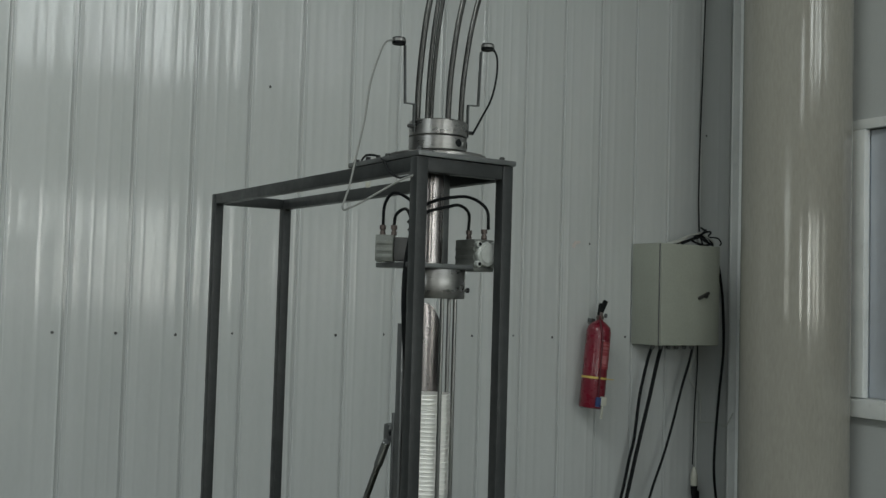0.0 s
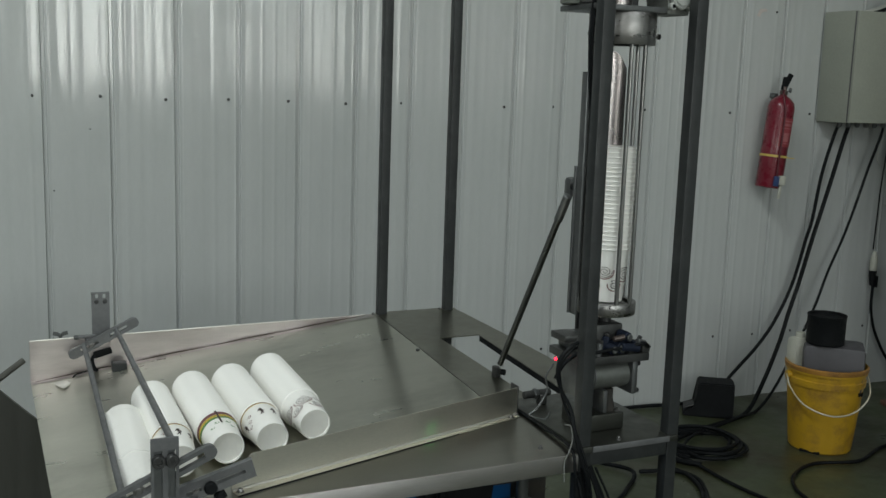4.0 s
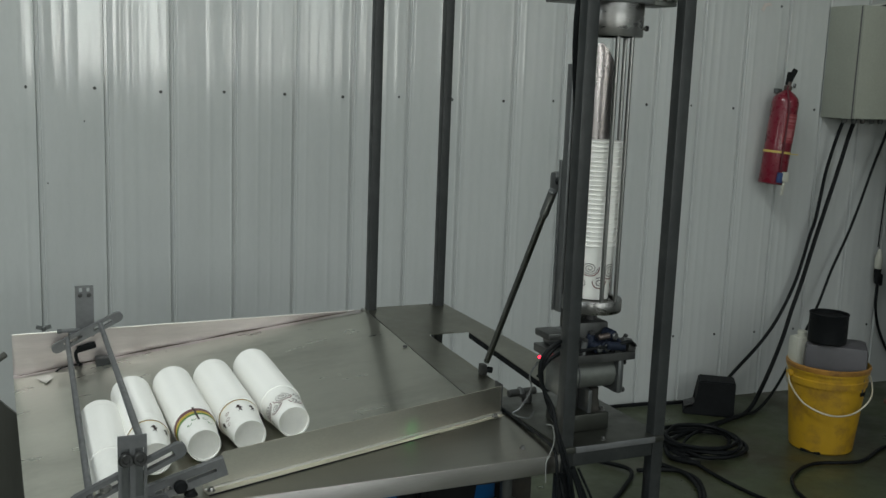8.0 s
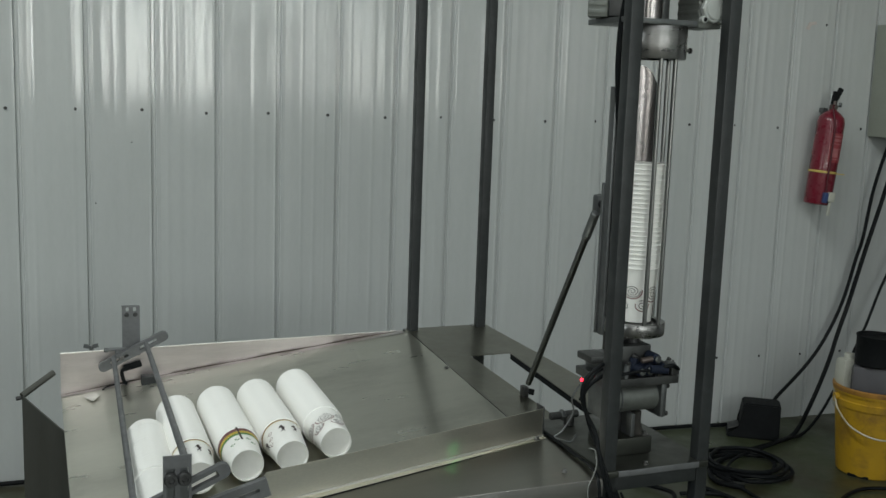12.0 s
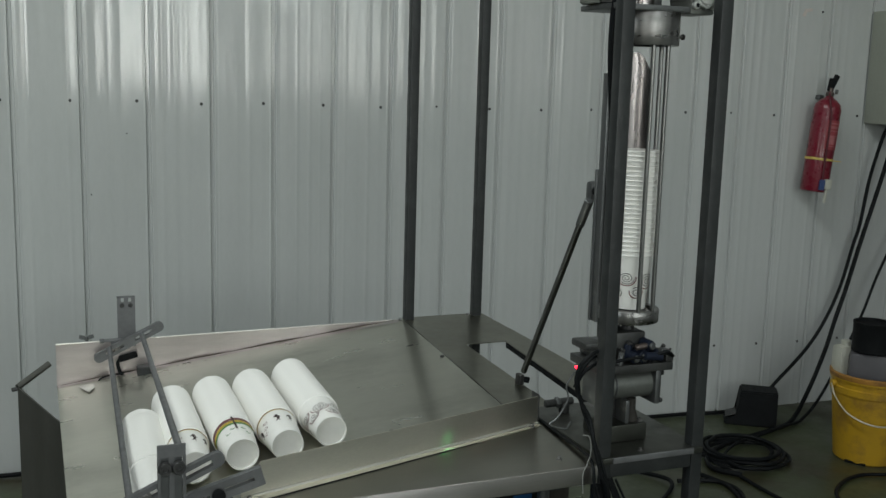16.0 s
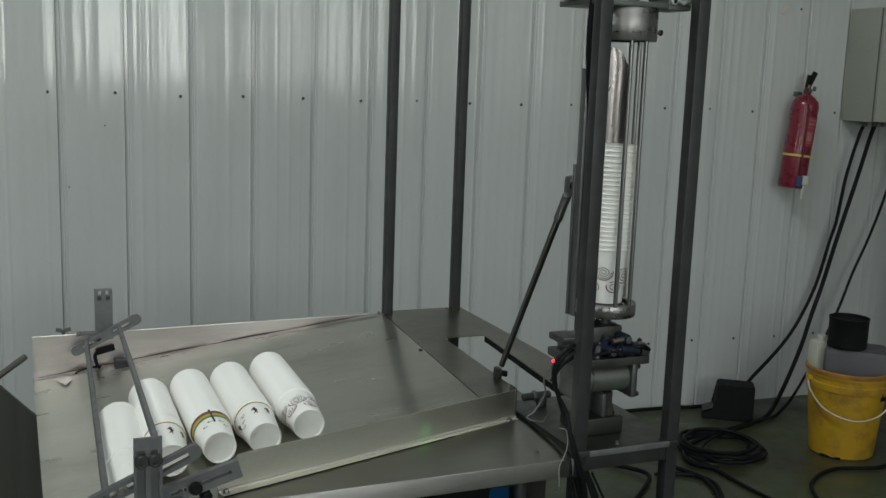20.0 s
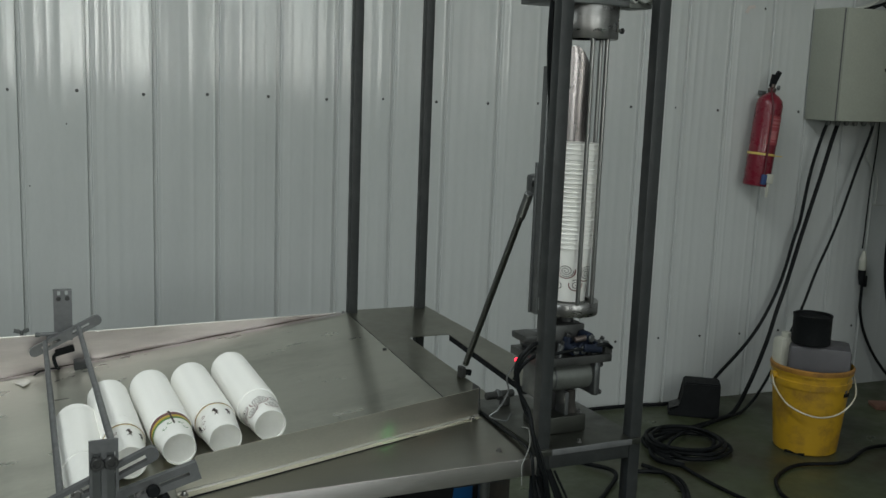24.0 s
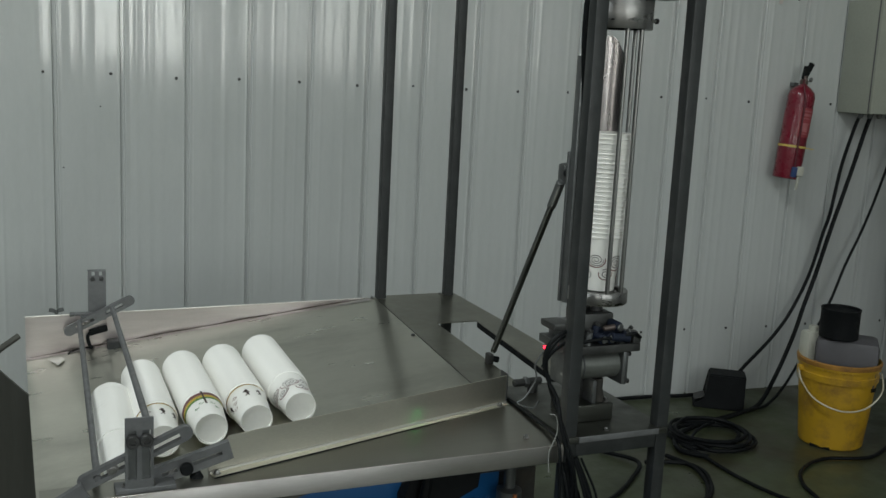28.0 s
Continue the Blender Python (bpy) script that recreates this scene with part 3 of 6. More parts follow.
tray = thing("sloping_tray", "sloping brushed stainless tray with bent side walls", "tray", MACHINE)
bm = bmesh.new()
vs = [0.05 + 0.0495 * k for k in range(21)]
cols = [[bm.verts.new((LEFT + f * (crease(v) - 0.002 - LEFT), v, tray_z(LEFT + f * (crease(v) - 0.002 - LEFT), v) + 0.0012 * math.sin(5 * f + 2) * math.sin(4 * v) * f * (1 - f) * 4 - 0.118 * crease(v) * max(0.0, (f - 0.8) / 0.2))) for v in vs] for f in [k / 16 for k in range(17)]]
for a, b in zip(cols, cols[1:]):
    for k in range(20):
        if b[k].co.y > 0.29 + 0.33 * min(b[k].co.x, 0.0):
            bm.faces.new([a[k], b[k], b[k + 1], a[k + 1]])
part("tray_bottom", bm, STAINLESS, tray, smooth=60)
bm = bmesh.new()
rows = [[bm.verts.new((x, 1.0435, 0.8495 + 0.008 * (x + 0.886))), bm.verts.new((x, 1.041, 0.8495 + 0.008 * (x + 0.886))), bm.verts.new((x, 1.041, tray_z(x, 1.04) + 0.0015)), bm.verts.new((x, 1.012 - 0.01 * x, tray_z(x, 1.012) + 0.0015))] for x in (LEFT, -0.7, -0.5, -0.3, -0.1, -0.02)]
for a, b in zip(rows, rows[1:]):
    for k in range(3):
        bm.faces.new([a[k], b[k], b[k + 1], a[k + 1]])
part("rear_wall", bm, REAR_STEEL, tray, "bent-up rear wall, pinkish sheen put into its colour", smooth=20)
# Bright rod added as the glint on the rear wall's top edge.
part("top_fold", bm_rod((LEFT, 1.0423, 0.8498), (-0.03, 1.0423, 0.8566), 0.0017, segments=8), BRIGHT_FOLD, tray, "bright bead for the glint along the rear wall top")
part("seam_bead", bm_tube([(x, 1.036, tray_z(x, 1.036) + 0.002 + 0.0012 * math.sin(x * 31)) for x in [LEFT + 0.01 + 0.047 * k for k in range(19)]], 0.0014, segments=6, steps=3), SEAM_DIRT, tray, "uneven brown welded seam")


part("tray_screw", bm_rod((-0.026, 0.688, tray_z(-0.026, 0.688) - 0.002), (-0.026, 0.688, tray_z(-0.026, 0.688) + 0.006), 0.005, segments=10), DARK_STEEL, tray, "small dark screw")

fence = thing("side_fence", "low stainless angle fence bolted on the table front", "fence", MACHINE)
F0, F1, FENCE_H = Vector((-0.012, 0.216, 0.0)), Vector((-0.632, 0.043, 0.0)), 0.056
along = (F1 - F0).normalized()
out = Vector((along.y, -along.x, 0.0))
if out.y > 0:
    out = -out
bm = bmesh.new()
rows = []
for k in (0, 1, 2, 3, 4, 5, 6, 6.62, 7):
    p = F0.lerp(F1, k / 7)
    height = FENCE_H if k < 7 else 0.016   # its end corner is cut off
    base = deck(p.y) + 0.0026 + 0.0008 * k / 7
    up = Vector((0, 0, 1))
    rows.append([bm.verts.new(q) for q in (p - out * 0.002 + up * (base - 0.0008), p - out * 0.002 + up * (base + height), p + up * (base + height), p + up * (base + 0.003), p + out * 0.003 + up * base, p + out * 0.003 + up * (base - 0.0015), p - out * 0.002 + up * (base - 0.0008))])
for a, b in zip(rows, rows[1:]):
    for k in range(6):
        bm.faces.new([a[k], b[k], b[k + 1], a[k + 1]])
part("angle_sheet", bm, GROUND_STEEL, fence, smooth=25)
bm = bmesh.new()
flange_line = [(F0 + out * 0.0034, F0 + out * 0.013, deck(F0.y) + 0.0022), (F1 + out * 0.0034, F1 + out * 0.019, deck(F1.y) + 0.0032)]
low = [bm.verts.new((p.x, p.y, z + dz)) for a, b, z in flange_line for p in (a, b) for dz in (0.0, -0.0014)]
for f in ((0, 2, 6, 4), (1, 5, 7, 3), (2, 3, 7, 6), (0, 4, 5, 1), (0, 1, 3, 2), (4, 6, 7, 5)):
    bm.faces.new([low[k] for k in f])
# Bright rod added as the highlight line at the fence foot.
part("fold_line", bm_rod(F0 + out * 0.0016 + Vector((0, 0, deck(F0.y) + 0.0042)), F1 + out * 0.0016 + Vector((0, 0, deck(F1.y) + 0.0050)), 0.0027, segments=10), BRIGHT_FOLD, fence, "bright bead for the highlight on the foot fold")
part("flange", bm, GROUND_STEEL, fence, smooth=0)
G0, G1 = F0.lerp(F1, 0.26) + out * 0.0145, F1 + out * 0.019
# Black strip painted in for the shadow under the flange's outer edge.
part("flange_gap", bm_plate([(G0.x, G0.y), (G1.x, G1.y), (G1.x + out.x * 0.0035, G1.y + out.y * 0.0035), (G0.x + out.x * 0.0012, G0.y + out.y * 0.0012)], 0.0, 0.0008, lift=lambda x, y: deck(y) + 0.0028), BLACK_PLASTIC, fence, "black strip painted as the shadow along the flange edge")
part("fence_end", bm_box((-0.0125, 0.214, deck(0.22)), (-0.010, 0.245, deck(0.22) + FENCE_H + 0.006), 0.0008), DARK_STEEL, fence)
for p in (F0.lerp(F1, 0.035), F0.lerp(F1, 0.985)):
    q = p + out * 0.009
    part("fence_bolt", bm_bolt(pose(q.x, q.y, deck(q.y) + 0.003), 0.0042, 0.0055), STEEL, fence)
# Thin rod added so the front fold shows a highlight line.
part("edge_fold", bm_rod((LEFT + 0.002, -0.0006, 0.8248), (-0.003, -0.0006, 0.8246), 0.0016, segments=10), EDGE_STEEL, table, "thin bead added to catch a highlight on the front edge")

# ---- dispensing head on top of the frame ----
head = thing("dispensing_head", "round steel cup dispensing head bolted on the frame top", "machine part", MACHINE)
at_hub = Matrix.Translation(HUB)
part("top_plate", bm_box((0.0, -0.004, FRAME_H + 0.0005), (FRAME_W + 0.004, 0.27, FRAME_H + 0.0105), 0.0015), GREY_STEEL, head)
part("round_flange", bm_lathe([(0, 1.8475), (0.098, 1.8475), (0.1, 1.8495), (0.1, 1.8545), (0.098, 1.8565), (0, 1.8565)], segments=48, m=at_hub), STEEL, head)
part("neck", bm_lathe([(0.03, 1.856), (0.052, 1.856), (0.05, 1.865), (0.03, 1.865)], segments=40, m=at_hub), CHROME, head)
lower_ring = part("lower_ring", bm_lathe([(0.03, 1.865), (0.0575, 1.865), (0.0585, 1.866), (0.0585, 1.891), (0.0575, 1.892), (0.03, 1.892)], segments=48, m=at_hub), STEEL, head)
part("upper_ring", bm_lathe([(0.03, 1.894), (0.0575, 1.894), (0.0585, 1.895), (0.0585, 1.923), (0.057, 1.9245), (0.045, 1.9245), (0.045, 1.915), (0.03, 1.915)], segments=48, m=at_hub), STEEL, head)
for a in (-78, -58, -38):
    part("sensor_window", bm_rod((0, -0.056, 1.879), (0, -0.0592, 1.879), 0.009, segments=16), BLACK_PLASTIC if a != -58 else CHROME, lower_ring, "dark round opening").matrix_local = at_hub @ pose(0, 0, 0, 0, 0, a + 90)
for u, dv, lean, thick in ((0.062, 0.0, 0.024, 0.0064), (0.085, 0.0, 0.021, 0.0046), (0.121, 0.040, 0.020, 0.0044), (0.122, -0.020, 0.031, 0.0060), (0.155, -0.017, 0.036, 0.0056)):
    foot = Vector((u, HUB.y + dv, 1.918))
    part("guide_rod", bm_tube([foot + Vector((lean * f * f, lean * 0.3 * f * f, 0.24 * f)) for f in (0.0, 0.35, 0.7, 1.0, 1.4, 1.8, 2.2)], thick, segments=12), GUIDE_STEEL, head, "bent steel guide rod")
for x, y in ((0.205, 0.012), (0.012, 0.012), (0.205, 0.255), (0.012, 0.255), (0.012, 0.13)):
    part("bolt", bm_bolt(pose(x, y, FRAME_H + 0.0105), 0.006, 0.006), DARK_STEEL, head)

# inner tube, clamp plate and lower collar
inner = thing("drop_tube", "polished steel drop tube with a round collar under the frame top", "machine part", MACHINE)
part("tube", bm_lathe([(0.024, 1.64), (0.0255, 1.64), (0.0255, 1.836), (0.024, 1.836)], segments=32, m=Matrix.Translation(HUB + Vector((-0.012, 0.0, 0)))), TROUGH_STEEL, inner)
part("support_column", bm_box((HUB.x + 0.018, HUB.y + 0.01, 1.64), (HUB.x + 0.04, HUB.y + 0.03, 1.836), 0.002), GREY_STEEL, inner)
part("clamp_plate", bm_box((0.012, 0.045, 1.630), (0.185, 0.165, 1.640), 0.002), GREY_STEEL, inner)
part("collar", bm_lathe([(0.047, 1.572), (0.0615, 1.572), (0.0625, 1.574), (0.0625, 1.628), (0.0615, 1.63), (0.02, 1.63), (0.02, 1.62), (0.047, 1.62)], segments=48, m=at_hub), STEEL, inner)
for side in (-1, 1):
    a = HUB + Vector((side * 0.0618, -0.01, 1.590))
    screw_part = part("clamp_screw", bm_rod(a, a + Vector((side * 0.014, 0, 0)), 0.003, segments=10), STEEL, inner)
    part("knob", bm_rod(a + Vector((side * 0.012, 0, 0)), a + Vector((side * 0.017, 0, 0)), 0.0058, segments=6), DARK_STEEL, screw_part)
for a in (-103, -67, 18, 120, 165):
    p = HUB + Vector((0.052 * math.cos(radians(a)), 0.052 * math.sin(radians(a)), 0))
    part("cage_rod", bm_rod(p + Vector((0, 0, 1.085)), p + Vector((0, 0, 1.575)), 0.0042), CHROME, inner, "bright vertical rod")
part("bottom_ring", bm_lathe([(0.043, 1.064), (0.0555, 1.064), (0.0565, 1.066), (0.0565, 1.086), (0.0555, 1.088), (0.043, 1.088)], segments=48, m=at_hub, closed=True), STEEL, inner)


def air_cylinder(m, label, length, height, capped):
    """A compact pneumatic cylinder: ribbed body, end cap with four screws on ears, two hose fittings."""
    body = thing("air_cylinder", label, "air cylinder", MACHINE @ m, group="clamping cylinders")
    x0, x1 = -length / 2, length / 2
    bm = bm_box((x0, -0.025, 0), (x1, 0.025, height), 0.003)
    for f in (0.2, 0.45, 0.72):
        bm_box((x0 + 0.0015, -0.0265, f * height - 0.0045), (x1 - 0.0015, 0.0265, f * height + 0.003), 0.001, bm)
    part("body", bm, ALUMINIUM, body, "grey-green ribbed body")
    if capped:
        c = height * 0.53
        part("end_cap", bm_rod((x1 + 0.0003, 0, c), (x1 + 0.012, 0, c), 0.0255, segments=8), CAP_PALE, body, "pale aluminium end cap")
        part("cap_disc", bm_rod((x1 + 0.012, 0, c), (x1 + 0.0145, 0, c), 0.019, segments=24), CAP_PALE, body)
        for y in (-0.0195, 0.0195):
            for z in (c - 0.0195, c + 0.0195):
                ear = part("cap_ear", bm_rod((x1 + 0.0003, y, z), (x1 + 0.0105, y, z), 0.0068, segments=12), CAP_PALE, body)
                part("cap_screw", bm_rod((x1 + 0.0105, y, z), (x1 + 0.0125, y, z), 0.0038, segments=8), BLACK_PLASTIC, ear)
    else:
        part("side_valve", bm_box((x1 + 0.0003, -0.022, 0.002), (x1 + 0.028, 0.022, height - 0.004), 0.003), DARK_STEEL, body, "dark valve block")
    for x in (x0 + 0.012, x1 - 0.002):
        part("hose_fitting", bm_lathe([(0, 0), (0.0058, 0), (0.0058, 0.007), (0.0044, 0.008), (0.0044, 0.011), (0.0064, 0.012), (0.0064, 0.02), (0, 0.02)], segments=12, m=Matrix.Translation((x, 0, height))), BRASS, body, "dull brown hose fitting")
    return body


air_cylinder(pose(0.190, 0.076, 1.628, 0, 0, -88), "grey aluminium air cylinder with round end cap", 0.064, 0.064, True)
air_cylinder(pose(0.012, 0.128, 1.641, 0, 0, -35), "grey aluminium air cylinder beside the drop tube", 0.036, 0.052, False)
for pts in ([(0.182, 0.088, 1.712), (0.176, 0.08, 1.745), (0.14, 0.06, 1.757), (0.095, 0.03, 1.75), (0.05, 0.045, 1.735), (0.022, 0.06, 1.70)],
            [(0.197, 0.040, 1.712), (0.195, 0.045, 1.752), (0.16, 0.05, 1.773), (0.10, 0.03, 1.768), (0.05, 0.04, 1.752), (0.02, 0.06, 1.715)],
            [(0.007, 0.131, 1.713), (0.004, 0.12, 1.755), (0.014, 0.10, 1.775), (0.03, 0.06, 1.752), (0.026, 0.05, 1.70)],
            [(0.025, 0.119, 1.713), (0.025, 0.11, 1.735), (0.03, 0.08, 1.742), (0.03, 0.05, 1.70)]):
    thing("air_hose", "thin black air hose bent in a loop", "hose", MACHINE, group="air hoses", bm=bm_tube(pts, 0.0032, segments=8), mat=RUBBER)
thing("air_hose", "black hose running down beside the post", "hose", MACHINE, bm=bm_tube([(0.026, 0.05, 1.71), (0.016, 0.055, 1.64), (0.007, 0.045, 1.57), (0.009, 0.042, 1.50), (0.018, 0.045, 1.42), (0.022, 0.05, 1.30)], 0.005), mat=RUBBER)


def level_sensor(points, body_at, foot_side):
    """A small round sensor held by a bent flat strip."""
    ob = thing("level_sensor", "small round sensor on a thin bent strip", "sensor", MACHINE, group="level sensors")
    bm = bmesh.new()
    for a, b in zip(points, points[1:]):
        va, vb = Vector(a), Vector(b)
        length = (vb - va).length
        bm_box((-0.004, -0.001, -0.001), (0.004, 0.001, length + 0.001), 0.0, bm, frame_at(va, vb))
    part("strip", bm, GREY_STEEL, ob)
    c = Vector(body_at)
    cap = part("sensor_body", bm_lathe([(0, -0.007), (0.0125, -0.007), (0.0135, -0.005), (0.0135, 0.004), (0.012, 0.006), (0, 0.006)], segments=20, m=Matrix.Translation(c)), BLACK_PLASTIC, ob, "black round sensor body")
    part("sensor_ring", bm_lathe([(0.0137, -0.002), (0.0143, -0.002), (0.0143, 0.003), (0.0137, 0.003)], segments=20, m=Matrix.Translation(c)), CHROME, cap)
    part("fixing_screw", bm_rod(Vector(points[0]) + Vector((0, 0, 0.01)), Vector(points[0]) + Vector((foot_side * 0.013, 0, 0.01)), 0.004, segments=8), DARK_STEEL, ob)


level_sensor([(0.0515, 0.10, 1.90), (0.051, 0.10, 1.954), (0.030, 0.10, 1.954), (0.026, 0.10, 2.066)], (0.012, 0.10, 2.074), -1)
level_sensor([(0.1735, 0.09, 1.90), (0.174, 0.09, 1.966), (0.199, 0.09, 1.968), (0.203, 0.09, 2.08)], (0.219, 0.09, 2.093), 1)
thing("sensor_cable", "thin grey-white sensor cable hanging in a loop", "cable", MACHINE, mat=SENSOR_CABLE,
      bm=bm_tube([(0.0, 0.10, 2.074), (-0.025, 0.09, 2.062), (-0.046, 0.08, 2.025), (-0.061, 0.08, 1.974), (-0.070, 0.08, 1.908), (-0.084, 0.08, 1.842), (-0.098, 0.08, 1.777), (-0.111, 0.08, 1.735), (-0.092, 0.08, 1.738), (-0.053, 0.06, 1.764), (-0.02, 0.03, 1.79), (-0.002, 0.01, 1.80)], 0.002, segments=6))
thing("sensor_cable", "thin black sensor cable", "cable", MACHINE, mat=RUBBER,
      bm=bm_tube([(0.232, 0.09, 2.093), (0.244, 0.09, 2.075), (0.244, 0.09, 2.035), (0.228, 0.085, 1.985), (0.2, 0.08, 1.94), (0.178, 0.078, 1.905)], 0.0022, segments=6))
part("wire_clip", bm_box((-0.004, 0.172, 1.790), (-0.0005, 0.188, 1.803), 0.001), WHITE_PLASTIC, head, "small white wire clip")
part("plate_wire", bm_tube([(0.012, 0.235, 1.852), (0.004, 0.20, 1.858), (0.008, 0.165, 1.853), (-0.003, 0.117, 1.836), (-0.005, 0.094, 1.816), (-0.004, 0.06, 1.80), (-0.003, 0.02, 1.80)], 0.0024, segments=6), RUBBER, head, "thin black wire on the plate")
for v, r in ((0.215, 0.006), (0.175, 0.005)):
    part("plate_nut", bm_rod((0.016, v, FRAME_H + 0.0108), (0.016, v, FRAME_H + 0.02), r, segments=6), DARK_STEEL, head)

# ---- paper cups ----
CUP_H, CUP_R, CUP_BASE, RIM_STEP = 0.104, 0.0415, 0.0300, 0.0086


def cup_radius(h):
    return CUP_BASE + (CUP_R - 0.002 - CUP_BASE) * h / CUP_H


def bm_end_cup():
    """The outermost cup: a tapered wall, a set-back base and a rolled rim."""
    prof = [(0, 0.006), (CUP_BASE - 0.0022, 0.006), (CUP_BASE - 0.0018, 0.0), (CUP_BASE, 0.0)]
    prof += [(cup_radius(h), h) for h in (0.02, 0.05, CUP_H - 0.004)]
    prof += [(CUP_R - 0.0006, CUP_H - 0.0035), (CUP_R, CUP_H - 0.0018), (CUP_R - 0.0006, CUP_H - 0.0002), (CUP_R - 0.003, CUP_H)]
    return bm_lathe(prof, segments=36)


def bm_rim_band(bulge):
    """The short stretch of wall and the rolled rim that a nested cup shows."""
    return bm_lathe([(CUP_R - 0.0004 - bulge, -0.0015), (CUP_R - 0.0004 - bulge, RIM_STEP - 0.0030), (CUP_R - 0.0004, RIM_STEP - 0.0026), (CUP_R, RIM_STEP - 0.0015), (CUP_R - 0.0004, RIM_STEP - 0.0003), (CUP_R - 0.003, RIM_STEP)], segments=32)


RIM_MESH = {}


def on_cup(angle, h, lift=0.0006):
    r = cup_radius(h) + lift
    return (r * math.cos(angle), r * math.sin(angle), h)


def bm_stroke(points, width, bm=None):
    """A printed stroke on the cup wall through (angle, height) points."""
    bm = bm or bmesh.new()
    pts = [Vector((a, h / 0.036, 0)) for a, h in points]
    line = smooth_path(pts, 5)
    left, right = [], []
    for k, p in enumerate(line):
        way = (line[min(k + 1, len(line) - 1)] - line[max(k - 1, 0)]).normalized()
        side = Vector((-way.y, way.x, 0)) * width / 0.036 / 2
        left.append(bm.verts.new(on_cup(p.x + side.x, (p.y + side.y) * 0.036)))
        right.append(bm.verts.new(on_cup(p.x - side.x, (p.y - side.y) * 0.036)))
    for k in range(len(line) - 1):
        bm.faces.new([left[k], left[k + 1], right[k + 1], right[k]])
    return bm


def spiral(angle, h, size, turns, squash=0.8, start=0.0):
    return [(angle + size / 0.036 * t * math.cos(start + t * turns * math.tau), h + squash * size * t * math.sin(start + t * turns * math.tau)) for t in [0.12 + 0.88 * k / (turns * 9) for k in range(int(turns * 9) + 1)]]


def band(h, height, bm=None, a0=0.0, a1=math.tau, n=36):
    """A printed band round the cup."""
    bm = bm or bmesh.new()
    lo = [bm.verts.new(on_cup(a0 + (a1 - a0) * k / n, h)) for k in range(n + 1)]
    hi = [bm.verts.new(on_cup(a0 + (a1 - a0) * k / n, h + height)) for k in range(n + 1)]
    for k in range(n):
        bm.faces.new([lo[k], lo[k + 1], hi[k + 1], hi[k]])
    return bm


def print_swirls(cup, angle, seed):
    rnd = random.Random(seed)
    bm = bmesh.new()
    for da, h, size, turns in ((0.0, 0.055, 0.017, 3), (-0.62, 0.034, 0.012, 2), (0.62, 0.03, 0.011, 2), (0.95, 0.06, 0.014, 2), (-1.2, 0.06, 0.015, 3), (-1.7, 0.03, 0.012, 2)):
        bm_stroke(spiral(angle + da, h, size, turns, start=rnd.uniform(0, 6)), 0.0013, bm)
    part("swirl_print", bm, INK, cup, "thin dark brown swirls")
    bm = bmesh.new()
    for da, h, size in ((0.0, 0.055, 0.0195), (0.62, 0.03, 0.0135), (-0.62, 0.034, 0.0145), (-1.2, 0.06, 0.018)):
        bm_stroke([(angle + da + size / 0.036 * math.cos(t), h + 0.8 * size * math.sin(t)) for t in [2.9 + 0.33 * k for k in range(12)]], 0.0019, bm)
    part("swirl_outline", bm, INK_RED, cup, "wine-red outer curls")


def print_figures(cup, angle):
    """Small dark leaning shapes with thin arms round the cup wall."""
    for da, h, k in ((0.0, 0.062, 0.75), (0.68, 0.062, 0.66), (-1.3, 0.058, 0.7), (1.5, 0.058, 0.7)):
        a = angle + da
        bm = bmesh.new()
        bm_stroke([(a + 0.02, h - 0.012 * k), (a + 0.07 * k, h - 0.004 * k), (a - 0.02, h + 0.005 * k), (a + 0.04, h + 0.015 * k)], 0.0060 * k, bm)
        bm_stroke([(a - 0.2 * k, h + 0.001), (a - 0.05, h + 0.007), (a + 0.1 * k, h + 0.004), (a + 0.2 * k, h - 0.002)], 0.0030 * k, bm)
        bm_stroke([(a + 0.03, h - 0.009 * k), (a - 0.14 * k, h - 0.018 * k)], 0.0030 * k, bm)
        bm_stroke([(a + 0.03, h - 0.009 * k), (a + 0.12 * k, h - 0.020 * k)], 0.0026 * k, bm)
        part("dark_print", bm, INK, cup, "small dark printed shape")
    bm = bmesh.new()
    for da, h in ((-0.72, 0.066), (-0.85, 0.05), (-1.0, 0.036)):
        bm_stroke(spiral(angle + da, h, 0.007, 1.5), 0.0010, bm)
    part("faint_curls", bm, INK_RED, cup)
    part("rim_line", band(0.0945, 0.0022), INK_PLUM, cup, "thin brown line below the rim")
    part("rim_line", band(0.0920, 0.0023), INK_YELLOW, cup, "thin yellow line below the rim")


def print_rainbow(cup, angle):
    for h, hh, mat, word in ((0.083, 0.011, INK_PLUM, "plum"), (0.0745, 0.0083, INK_YELLOW, "yellow"), (0.0670, 0.0073, INK_GREEN, "green")):
        part("colour_band", band(h, hh), mat, cup, word + " printed band")
    bm = bm_stroke([(angle + 0.03, 0.046), (angle, 0.074), (angle - 0.04, 0.1025)], 0.0038)
    part("dark_stem", bm, INK, cup, "dark printed stem")
    bm = bmesh.new()
    for da, h in ((-0.6, 0.04), (0.35, 0.05), (0.55, 0.035), (-0.25, 0.052)):
        bm_stroke(spiral(angle + da, h, 0.006, 1), 0.0016, bm)
    part("leaf_print", bm, INK_GREEN, cup, "small green printed curls")


